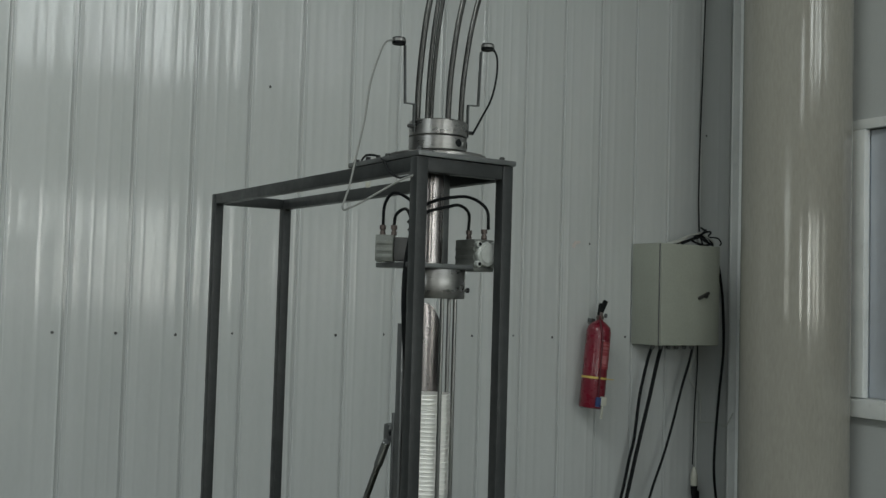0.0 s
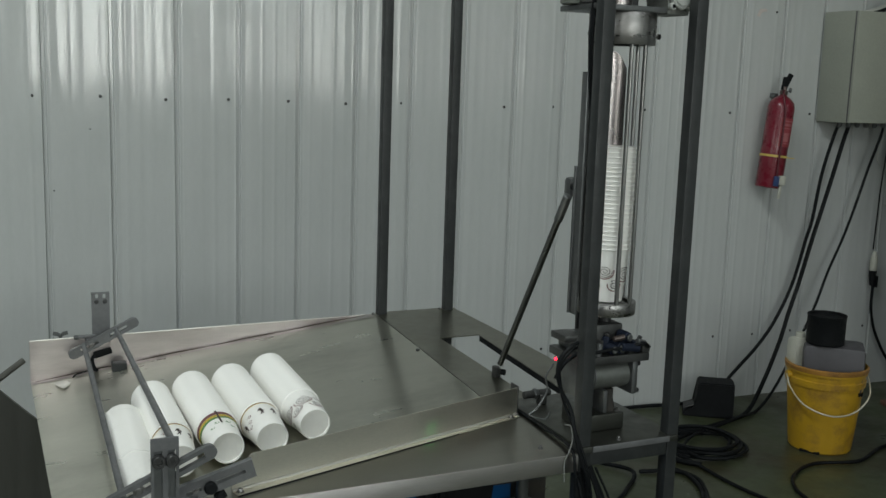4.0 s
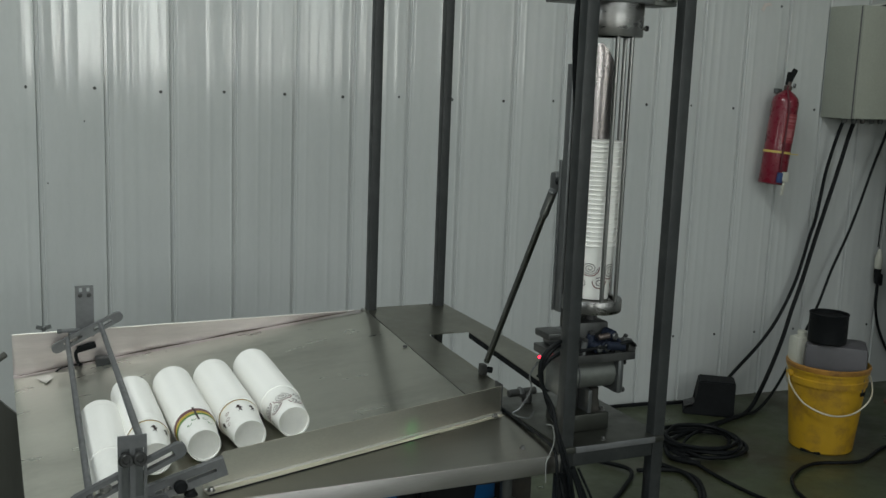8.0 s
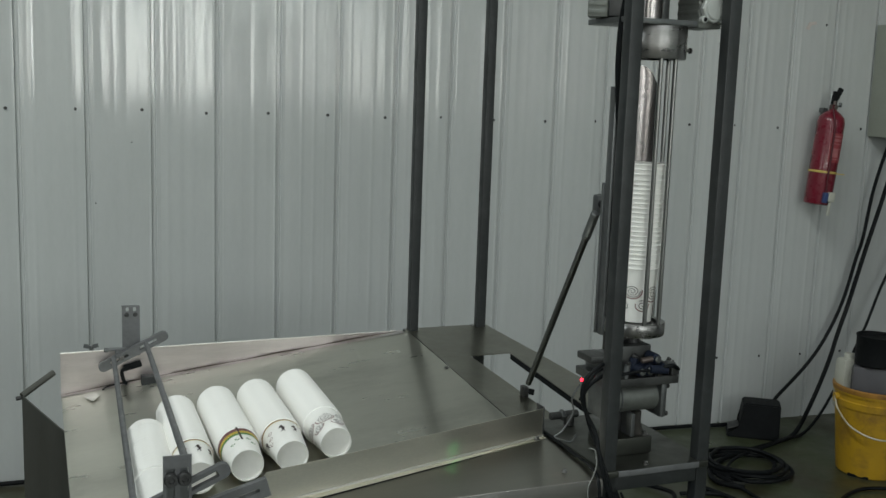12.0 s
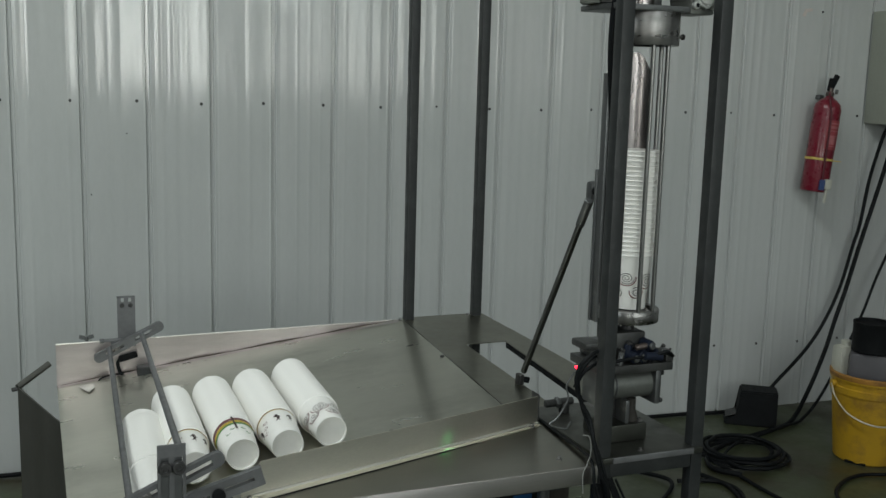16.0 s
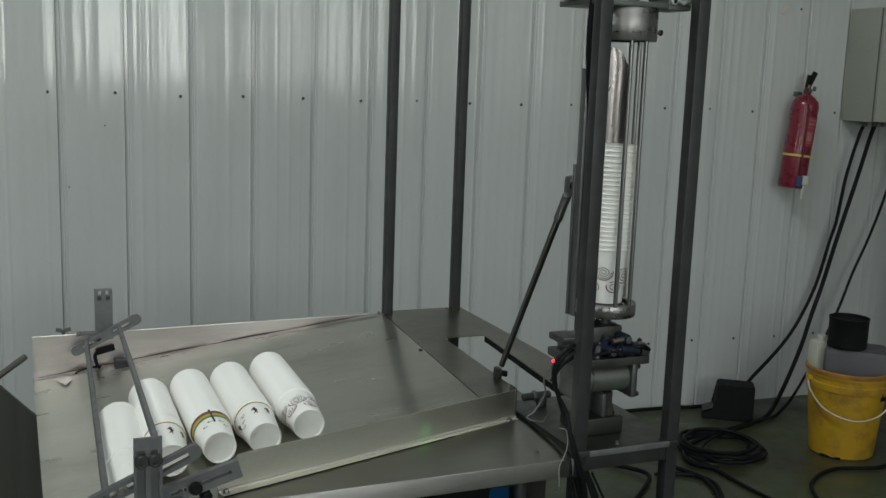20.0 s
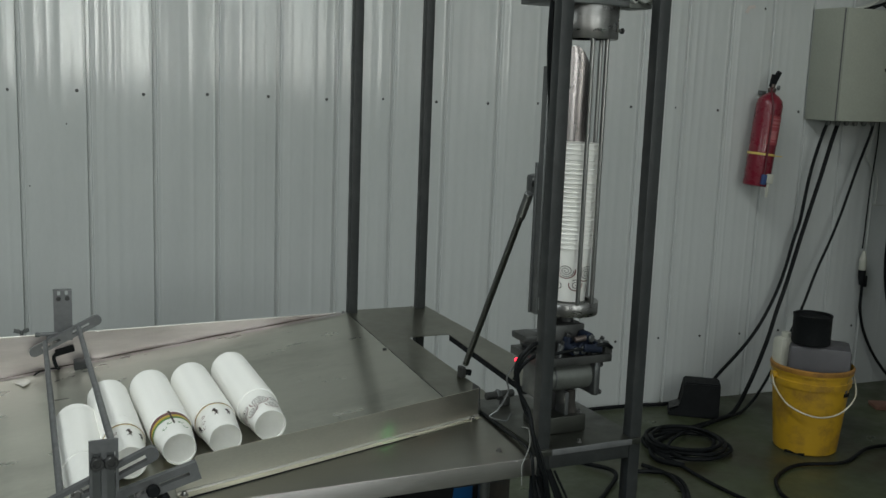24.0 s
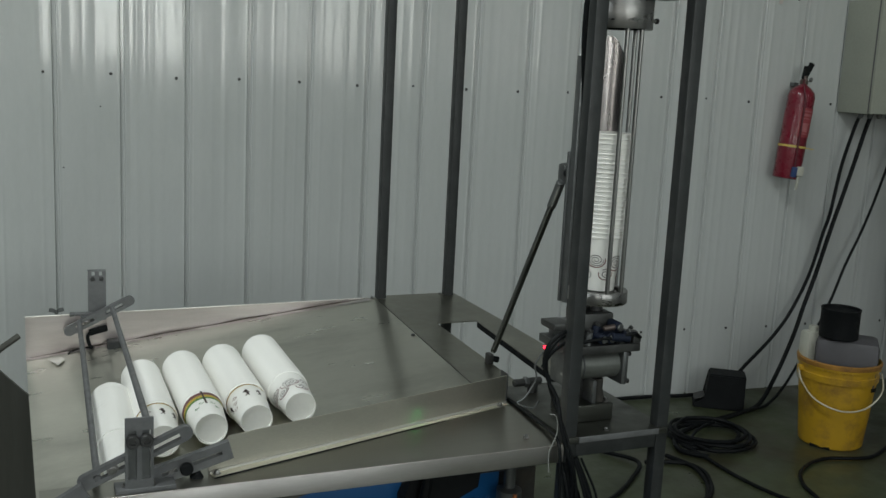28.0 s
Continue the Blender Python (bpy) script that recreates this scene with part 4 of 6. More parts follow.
def cup_stack(m, count, seed, label, printing=None, bulge=0.00015, loose=0.0):
    ob = thing("cup_stack", label, "paper cups", m, group="stacks of paper cups")
    cup = part("end_cup", bm_end_cup(), PAPER, ob)
    if printing:
        printing(cup)
    rnd = random.Random(seed)
    for k in range(count):
        squeeze = 0.982 if rnd.random() < loose else rnd.uniform(0.996, 1.0)
        m = pose(rnd.uniform(-0.0004, 0.0004), rnd.uniform(-0.0004, 0.0004), CUP_H + k * RIM_STEP + (0.002 if k > count - 4 else 0.0)) @ Matrix.Diagonal((squeeze, squeeze, 1, 1))
        if bulge in RIM_MESH:
            again("nested_cup", RIM_MESH[bulge], ob, m)
        else:
            RIM_MESH[bulge] = part("nested_cup", bm_rim_band(bulge), PAPER, ob)
            RIM_MESH[bulge].matrix_local = m
    z = CUP_H + count * RIM_STEP + 0.0025
    part("inside", bm_lathe([(CUP_R - 0.0032, z), (CUP_R - 0.006, z - 0.03), (CUP_BASE, z - 0.085), (0, z - 0.085)], segments=30), PAPER_SHADE, ob, "inside of the last cup")
    return ob


def lying(u, v, skew=0.0, tip=0.0):
    """A stack on the tray with its base towards the front: local z along v, local x along u."""
    return MACHINE @ Matrix.Translation((u, v, tray_z(u, v + 0.17) + CUP_R + 0.0022)) @ pose(0, 0, 0, 0, -7.1) @ pose(0, 0, 0, 0, 0, skew) @ pose(0, 0, 0, -90 + 0.9 + tip)


TOPWARD = -math.pi / 2 * 1.0
cup_stack(lying(-0.412, 0.293, -1.0), 30, 1, "stack of white paper cups with dark swirls lying on the tray", lambda c: print_swirls(c, TOPWARD - 0.2, 4))
cup_stack(lying(-0.500, 0.277, -0.8), 30, 2, "stack of white paper cups with small dark print on the tray", lambda c: print_figures(c, TOPWARD - 0.1))
cup_stack(lying(-0.583, 0.282, -0.5), 30, 3, "stack of white paper cups with a coloured band on the tray", lambda c: print_rainbow(c, TOPWARD + 0.05))
cup_stack(lying(-0.671, 0.275, -0.8), 30, 4, "white paper cup stack with small dark print by a guide rod", lambda c: print_figures(c, TOPWARD + 0.3))
cup_stack(lying(-0.749, 0.183, -2.0), 29, 5, "plain white stack of paper cups against the guide rod", loose=0.07)
cup_stack(MACHINE @ Matrix.Translation(HUB + Vector((0, 0, 1.0885))), 22, 6, "upright stack of patterned paper cups in the tipping trough", lambda c: print_swirls(c, -1.15, 9), bulge=0.0020)

# ---- tipping trough behind the cups ----
trough = thing("tipping_trough", "upright polished half-round trough on a tipping arm", "machine part", MACHINE)
bm = bmesh.new()
angles = [radians(40 + 155 * k / 20) for k in range(21)]
levels = (1.095, 1.25, 1.45, 1.53, 1.552, 1.562)
for r, keep in ((0.0475, 0), (0.0492, 1)):
    grid = []
    for z in levels:
        t = max(0.0, (z - 1.53) / 0.032)
        grid.append([bm.verts.new(HUB + Vector((r * math.cos(math.pi / 2 + (a - math.pi / 2) * (1 - 0.55 * t * t)), r * math.sin(math.pi / 2 + (a - math.pi / 2) * (1 - 0.55 * t * t)), z))) for a in angles])
    for a, b in zip(grid, grid[1:]):
        for k in range(20):
            bm.faces.new([a[k], a[k + 1], b[k + 1], b[k]])
part("trough_shell", bm, TROUGH_STEEL, trough, "polished half-round shell", smooth=60)
part("back_bar", bm_box((HUB.x - 0.033, HUB.y + 0.0495, 0.99), (HUB.x + 0.02, HUB.y + 0.056, 1.50), 0.0015), DARK_STEEL, trough, "dark flat bar behind the trough")
part("side_strip", bm_box((0.0465, 0.112, 1.06), (0.0515, 0.13, 1.521), 0.001), GREY_STEEL, trough, "dull grey side strip")
part("side_flange", bm_box((0.0435, 0.131, 1.06), (0.0525, 0.137, 1.345), 0.001), GREY_STEEL, trough)
clevis = part("clevis", bm_box((HUB.x - 0.061, HUB.y + 0.057, 1.28), (HUB.x - 0.036, HUB.y + 0.08, 1.32), 0.009), GREY_STEEL, trough, "rounded grey clevis block")
part("clevis_pin", bm_rod((HUB.x - 0.053, HUB.y + 0.0565, 1.302), (HUB.x - 0.053, HUB.y + 0.05, 1.302), 0.008), BLACK_PLASTIC, clevis)
part("floor_disc", bm_lathe([(0, 1.0765), (0.036, 1.0765), (0.036, 1.0845), (0, 1.0845)], segments=28, m=Matrix.Translation(HUB)), STEEL, trough)
part("stem", bm_rod(HUB + Vector((0, 0, 1.02)), HUB + Vector((0, 0, 1.077)), 0.012), DARK_STEEL, trough)
part("foot_arm", bm_box((HUB.x - 0.07, HUB.y - 0.03, 0.99), (HUB.x + 0.04, HUB.y + 0.056, 1.02), 0.004), GREY_STEEL, trough)

strut = thing("gas_strut", "slim dark strut rod joining trough and table plate", "strut", MACHINE)
S0, S1 = Vector((0.051, 0.18, 1.26)), Vector((0.069, 0.45, 0.858))
way = (S1 - S0).normalized()
part("strut_body", bm_rod(S0 + way * 0.03, S1 - way * 0.015, 0.0068, segments=16), STRUT_STEEL, strut)
part("strut_rod", bm_rod(S0 + way * 0.03 + Vector((-0.005, -0.006, 0)), S1 - way * 0.02 + Vector((-0.005, -0.006, 0)), 0.0034), STRUT_STEEL, strut)
part("rod_eye", bm_rod(S0 - way * 0.03, S0 + way * 0.035, 0.0088, segments=14), GREY_STEEL, strut, "grey rod eye")
part("foot_bracket", bm_box((0.058, 0.44, 0.838), (0.071, 0.462, 0.864), 0.004), DARK_STEEL, strut)
part("foot_bolt", bm_rod((0.0715, 0.445, 0.852), (0.083, 0.44, 0.850), 0.007, segments=12), BLACK_PLASTIC, strut)

# ---- rotary actuator under the trough ----
AX = HUB.x - 0.012
act = thing("rotary_actuator", "grey rotary air actuator with cables on the base plate", "actuator", MACHINE)
part("cross_table", bm_box((AX - 0.075, HUB.y - 0.055, 0.974), (AX + 0.082, HUB.y + 0.06, 0.990), 0.002), CAST_GREY, act)
part("end_lug", bm_box((AX + 0.065, HUB.y - 0.055, 0.9905), (AX + 0.082, HUB.y + 0.02, 1.004), 0.002), CAST_GREY, act)
part("side_lug", bm_box((AX - 0.083, HUB.y - 0.01, 1.010), (AX - 0.043, HUB.y + 0.045, 1.024), 0.004), CAST_GREY, act)
part("body", bm_rod((AX - 0.06, HUB.y - 0.01, 0.942), (AX + 0.056, HUB.y - 0.01, 0.942), 0.028, segments=28), ALUMINIUM, act, "pale cylinder body")
for du in (-0.062, 0.054):
    part("end_flange", bm_box((AX + du - 0.002, HUB.y - 0.045, 0.905), (AX + du + 0.012, HUB.y + 0.03, 0.9735), 0.006), GREY_STEEL, act)
part("web", bm_box((AX - 0.034, HUB.y - 0.004, 0.874), (AX + 0.03, HUB.y + 0.012, 0.917), 0.002), DARK_STEEL, act, "dark web below the cylinder")
part("fin", bm_box((AX - 0.007, HUB.y - 0.040, 0.872), (AX + 0.001, HUB.y - 0.0045, 0.9165), 0.0015), GREY_STEEL, act, "pale upright fin")
part("side_foot", bm_lathe([(0, 0.872), (0.016, 0.872), (0.012, 0.882), (0.009, 0.895), (0.009, 0.914), (0, 0.914)], segments=18, m=Matrix.Translation((AX + 0.018, HUB.y - 0.018, 0))), DULL_BROWN, act)
part("foot_block", bm_box((AX - 0.048, HUB.y - 0.045, 0.8385), (AX + 0.038, HUB.y + 0.045, 0.8718), 0.003), BASE_STEEL, act, "grey steel foot block")
for du in (-0.038, 0.028):
    part("foot_bolt", bm_bolt(pose(AX + du, HUB.y - 0.032, 0.872), 0.005, 0.006), STEEL, act)
for x, y, z, mat, r in ((-0.01, -0.035, 1.0, BLUE_FITTING, 0.008), (0.022, -0.04, 0.995, BLUE_FITTING, 0.009), (0.045, -0.03, 0.992, BRASS, 0.007), (-0.03, -0.045, 0.99, GREY_STEEL, 0.006), (0.0, 0.01, 1.012, BLACK_PLASTIC, 0.0075), (0.058, -0.045, 0.992, DARK_STEEL, 0.006), (0.034, -0.046, 0.99, BLACK_PLASTIC, 0.0055)):
    p = Vector((AX + x, HUB.y + y, z + 0.008))
    fitting = part("fitting", bm_rod(p + Vector((0, 0, -0.012)), p + Vector((0.004, 0, 0.016)), r, segments=10), mat, act)
    part("fitting_nut", bm_rod(p + Vector((0.004, 0, 0.0162)), p + Vector((0.006, -0.002, 0.022)), r * 0.8, segments=6), DARK_STEEL, fitting)
for a, b, r, mat in (((0.012, -0.062, 1.008), (0.050, -0.062, 1.004), 0.008, BLUE_FITTING), ((0.048, -0.058, 1.015), (0.072, -0.05, 1.008), 0.0065, GREY_STEEL), ((-0.002, -0.052, 1.022), (0.02, -0.056, 1.026), 0.0055, BRASS)):
    part("elbow_fitting", bm_rod(Vector((AX, HUB.y, 0)) + Vector(a), Vector((AX, HUB.y, 0)) + Vector(b), r, segments=12), mat, act)
for pts in ([(0.03, -0.062, 1.006), (0.055, -0.068, 1.014), (0.075, -0.06, 1.004), (0.088, -0.04, 0.996)],):
    part("short_hose", bm_tube([Vector((AX, HUB.y, 0)) + Vector(p) for p in pts], 0.0036, segments=8), RUBBER, act)
for y in (-0.04, 0.024):
    for z in (0.912, 0.966):
        part("flange_bolt", bm_rod((AX + 0.0655, HUB.y + y, z), (AX + 0.071, HUB.y + y, z), 0.005, segments=6), DARK_STEEL, act)
part("led", bm_rod((0.010, 0.114, 0.976), (0.010, 0.110, 0.976), 0.0032, segments=10), RED_LED, part("proximity_switch", bm_rod((0.010, 0.1145, 0.976), (0.05, 0.12, 0.974), 0.0055), GREY_STEEL, act), "small red light")
part("valve_block", bm_box((AX - 0.035, HUB.y - 0.03, 0.9905), (AX + 0.034, HUB.y + 0.02, 1.046), 0.005), CAST_GREY, act, "greasy grey valve casting")
for x, z, r in ((0.012, 1.006, 0.012), (0.026, 1.026, 0.010), (-0.006, 1.004, 0.010), (0.044, 1.008, 0.009)):
    knob = part("blue_fitting", bm_rod((AX + x, HUB.y - 0.03, z), (AX + x + 0.004, HUB.y - 0.056, z - 0.002), r, segments=14), BLUE_FITTING, act, "dark blue push-in fitting")
    part("collar", bm_rod((AX + x + 0.004, HUB.y - 0.056, z - 0.002), (AX + x + 0.005, HUB.y - 0.061, z - 0.002), r * 0.7, segments=12), GREY_STEEL, knob)
part("valve_block", bm_box((AX + 0.035, HUB.y - 0.028, 0.9905), (AX + 0.058, HUB.y - 0.005, 1.018), 0.003), DARK_STEEL, act)
part("seal_ring", bm_rod((AX - 0.03, HUB.y - 0.01, 0.942), (AX - 0.024, HUB.y - 0.01, 0.942), 0.0295, segments=28), GREY_STEEL, act)
stop = thing("stop_screw", "steel stop cylinder on a small stand beside the actuator", "machine part", MACHINE)
part("barrel", bm_rod((0.022, 0.25, 0.86), (0.085, 0.25, 0.862), 0.008), CAST_GREY, stop)
part("stand_leg", bm_rod((0.066, 0.25, 0.838), (0.066, 0.25, 0.86), 0.011), CAST_GREY, stop)
part("nut", bm_rod((0.045, 0.25, 0.8608), (0.055, 0.25, 0.861), 0.0115, segments=6), GREY_STEEL, stop)

# ---- adjustable rod guides over the tray ----
def guide_bracket(name, u, v, foot_z, height, label, front):
    ob = thing(name, label, "bracket", MACHINE, group="guide brackets")
    w = 0.021
    if front:
        bm = bm_box((u - w, v - 0.002, foot_z), (u - 0.0165, v + 0.002, foot_z + height))
        bm_box((u + 0.0165, v - 0.002, foot_z), (u + w, v + 0.002, foot_z + height), bm=bm)
        bm_box((u - 0.004, v - 0.002, foot_z + 0.014), (u + 0.004, v + 0.002, foot_z + height - 0.02), bm=bm)
        bm_box((u - 0.0165, v - 0.002, foot_z), (u + 0.0165, v + 0.002, foot_z + 0.014), bm=bm)
        bm_box((u - 0.0165, v - 0.002, foot_z + height - 0.02), (u + 0.0165, v + 0.002, foot_z + height), bm=bm)
        bmesh.ops.remove_doubles(bm, verts=bm.verts, dist=1e-5)
        plate = part("slotted_plate", bm, BRACKET_STEEL, ob, "grey slotted plate", smooth=0)
        part("back_plate", bm_box((u - 0.016, v + 0.0025, foot_z + 0.01), (u + 0.016, v + 0.004, foot_z + height - 0.01)), GREY_STEEL, ob)
        for du in (-0.0102, 0.0102):
            part("thumb_screw", bm_lathe([(0, 0), (0.0098, 0), (0.0105, 0.002), (0.0105, 0.008), (0.009, 0.0105), (0.0052, 0.0105), (0.0042, 0.0075), (0, 0.0075)], segments=18, m=Matrix.Translation((u + du, v - 0.0022, foot_z + height - 0.035)) @ TO_FRONT), DARK_STEEL, plate)
        part("foot_plate", bm_box((u - 0.035, v - 0.004, foot_z - 0.008), (u + 0.055, v + 0.03, foot_z), 0.0015), BRACKET_STEEL, ob)
        for du in (-0.018, 0.02):
            part("foot_screw", bm_bolt(pose(u + du, v - 0.0005 + 0.010, foot_z), 0.005, 0.005), STEEL, ob)
    else:
        bm = bm_box((u - w, v - 0.002, foot_z), (u + w, v + 0.002, foot_z + height - 0.012))
        bm_box((u - w, v - 0.002, foot_z + height - 0.012), (u - 0.012, v + 0.002, foot_z + height), bm=bm)
        bm_box((u - w, v - 0.002, foot_z + height - 0.002), (u + w, v + 0.016, foot_z + height), bm=bm)
        bm_box((u - 0.005, v - 0.002, foot_z + height - 0.012), (u + 0.005, v + 0.002, foot_z + height - 0.002), bm=bm)
        bm_box((u + 0.012, v - 0.002, foot_z + height - 0.012), (u + w, v + 0.002, foot_z + height - 0.002), bm=bm)
        part("slotted_plate", bm, BRACKET_STEEL, ob, "grey upright plate", smooth=0)
        for du in (-0.01, 0.01):
            part("screw_head", bm_rod((u + du, v - 0.002, foot_z + height - 0.02), (u + du, v - 0.006, foot_z + height - 0.02), 0.0055, segments=10), DARK_STEEL, ob)
        part("side_screw", bm_rod((u - 0.038, v - 0.006, foot_z + 0.012), (u - 0.02, v - 0.004, foot_z + 0.012), 0.006, segments=10), BRACKET_STEEL, ob)
    return ob


guide_bracket("guide_bracket", -0.744, 0.006, 0.834, 0.112, "grey slotted upright bracket with two black thumb screws", True)
guide_bracket("guide_bracket", -0.722, 1.036, 0.835, 0.124, "grey upright bracket with screws on the rear wall", False)


def slot_bar(m, length, label, slots, thick=0.012, width=0.024, ends=True):
    ob = thing("slotted_bar", label, "slotted bar", MACHINE @ m, group="slotted guide bars")
    part("bar", bm_slotted(length, width, thick, slots, UP, ends=ends), BRACKET_STEEL, ob, smooth=0)
    a, b, half = slots[0]
    part("slot_screw", bm_bolt(Matrix.Translation((a + 0.6 * (b - a), 0, thick / 2 - 0.0015)), half * 1.25, 0.004), STEEL, ob, "bright screw in the slot")
    return ob


def bar_between(p, q, spin):
    """A pose at p with x towards q, turned about x by spin degrees."""
    x = (Vector(q) - Vector(p)).normalized()
    y = Vector((0, 0, 1)).cross(x).normalized()
    z = x.cross(y)
    return Matrix(((x.x, y.x, z.x, p[0]), (x.y, y.y, z.y, p[1]), (x.z, y.z, z.z, p[2]), (0, 0, 0, 1))) @ pose(0, 0, 0, spin)


ON_EDGE = 90
slot_bar(bar_between((-0.800, 1.008, 0.814), (-0.638, 1.008, 0.893), ON_EDGE), 0.18, "grey slotted bar tilted across the rear bracket", ((0.03, 0.075, 0.004), (0.105, 0.15, 0.004)))
slot_bar(bar_between((-0.832, 0.022, 0.840), (-0.668, 0.022, 0.912), ON_EDGE), 0.185, "grey slotted bar tilted across the front bracket", ((0.025, 0.075, 0.005), (0.11, 0.165, 0.005)))
bar = slot_bar(bar_between((-0.726, 0.040, 0.832), (-0.598, 0.040, 0.868), ON_EDGE), 0.133, "long grey slotted bar along the tray front with a black knob", ((0.02, 0.045, 0.003), (0.07, 0.118, 0.003)), width=0.030, ends=False)
part("knob", bm_lathe([(0, 0), (0.009, 0), (0.0105, 0.003), (0.0105, 0.009), (0.008, 0.012), (0, 0.012)], segments=18, m=Matrix.Translation((0.058, -0.002, 0.0062))), BLACK_PLASTIC, bar)
part("lower_nut", bm_rod((0.068, -0.0165, 0.004), (0.072, -0.036, 0.004), 0.0095, segments=12), BLACK_PLASTIC, bar)
slot_bar(bar_between((-0.95, -0.012, 0.772), (-0.822, -0.012, 0.845), ON_EDGE), 0.147, "grey slotted bar pointing down at the table corner", ((0.025, 0.09, 0.004),), width=0.03, ends=False)

for a, b, word in (((-0.766, 1.004, 0.842), (-0.804, 0.018, 0.850), "long grey guide rod across the tray"), ((-0.690, 1.004, 0.872), (-0.731, 0.018, 0.936), "long grey guide rod above the cup stacks")):
    thing("guide_rod", word, "rod", MACHINE, group="guide rods", bm=bm_rod(a, b, 0.0058, segments=14), mat=BRACKET_STEEL)

wing = thing("wing_nut", "small grey wing nut on the tray rear wall", "wing nut", MACHINE @ pose(-0.815, 1.046, 0.851))
part("stud", bm_rod((0, 0, -0.006), (0, 0, 0.012), 0.004, segments=10), GREY_STEEL, wing)
for side in (-1, 1):
    part("wing", bm_plate([(side * 0.003, 0.0), (side * 0.018, 0.004), (side * 0.016, 0.013), (side * 0.003, 0.010)], 0.0, 0.003, m=pose(0, 0.0015, 0.004, 90)), GREY_STEEL, wing)
clamp = thing("foot_clamp", "small grey bolt clamp beside the rear bracket", "clamp", MACHINE @ pose(-0.752, 1.030, 0.8575))
part("bar", bm_box((-0.024, -0.006, -0.006), (0.018, 0.010, 0.0), 0.001), BRACKET_STEEL, clamp)
part("bolt_head", bm_rod((-0.034, 0.0, -0.003), (-0.024, 0.0, -0.003), 0.006, segments=6), GREY_STEEL, clamp)

hook = thing("rubber_hook", "black rubber strap hooked on the tray rear wall", "strap", MACHINE)
part("pad", bm_box((-0.022, -0.005, -0.008), (0.022, 0.005, 0.008), 0.003, m=Matrix.Translation((-0.72, 1.033, 0.810)) @ pose(0, 0, 0, 0, -14)), BLACK_PLASTIC, hook, "black rubber pad")
part("tail", bm_tube([(-0.738, 1.031, 0.806), (-0.745, 1.028, 0.798), (-0.744, 1.024, 0.785), (-0.740, 1.020, 0.774), (-0.735, 1.016, 0.771)], 0.0042, segments=8), BLACK_PLASTIC, hook)
part("wire", bm_tube([(-0.742, 1.018, 0.7715), (-0.756, 1.018, 0.771), (-0.770, 1.02, 0.768), (-0.784, 1.02, 0.764), (-0.792, 1.015, 0.759)], 0.0022, segments=6), BLACK_PLASTIC, hook)

# ---- sheet metal chute at the table's left end ----
chute = thing("chute", "dark stainless sheet chute below the table end", "chute", MACHINE)
part("side_strap", bm_tube([(-0.85, 1.02, 0.79), (-0.902, 1.0, 0.815), (-0.972, 0.955, 0.777)][1:], 0.008, smooth=False), CHUTE_STEEL, chute)
bm = bmesh.new()
quad = [(-0.972, 0.95, 0.778), (-0.90, 0.84, 0.735), (-0.80, 0.70, 0.68), (-0.80, 0.70, 0.2), (-0.972, 0.95, 0.2)]
front = [bm.verts.new(p) for p in quad]
rear = [bm.verts.new((x + 0.003, y + 0.002, z)) for x, y, z in quad]
bm.faces.new(front)
bm.faces.new(rear[::-1])
for k in range(5):
    bm.faces.new([front[k], rear[k], rear[(k + 1) % 5], front[(k + 1) % 5]])
part("chute_plate", bm, CHUTE_STEEL, chute, smooth=0)
part("chute_foot", bm_box((-0.975, 0.70, -0.022), (-0.80, 0.96, 0.2), 0.004), CHUTE_STEEL, chute)
part("strap_screw", bm_rod((-0.985, 0.952, 0.772), (-0.972, 0.952, 0.774), 0.005, segments=8), DARK_STEEL, chute)

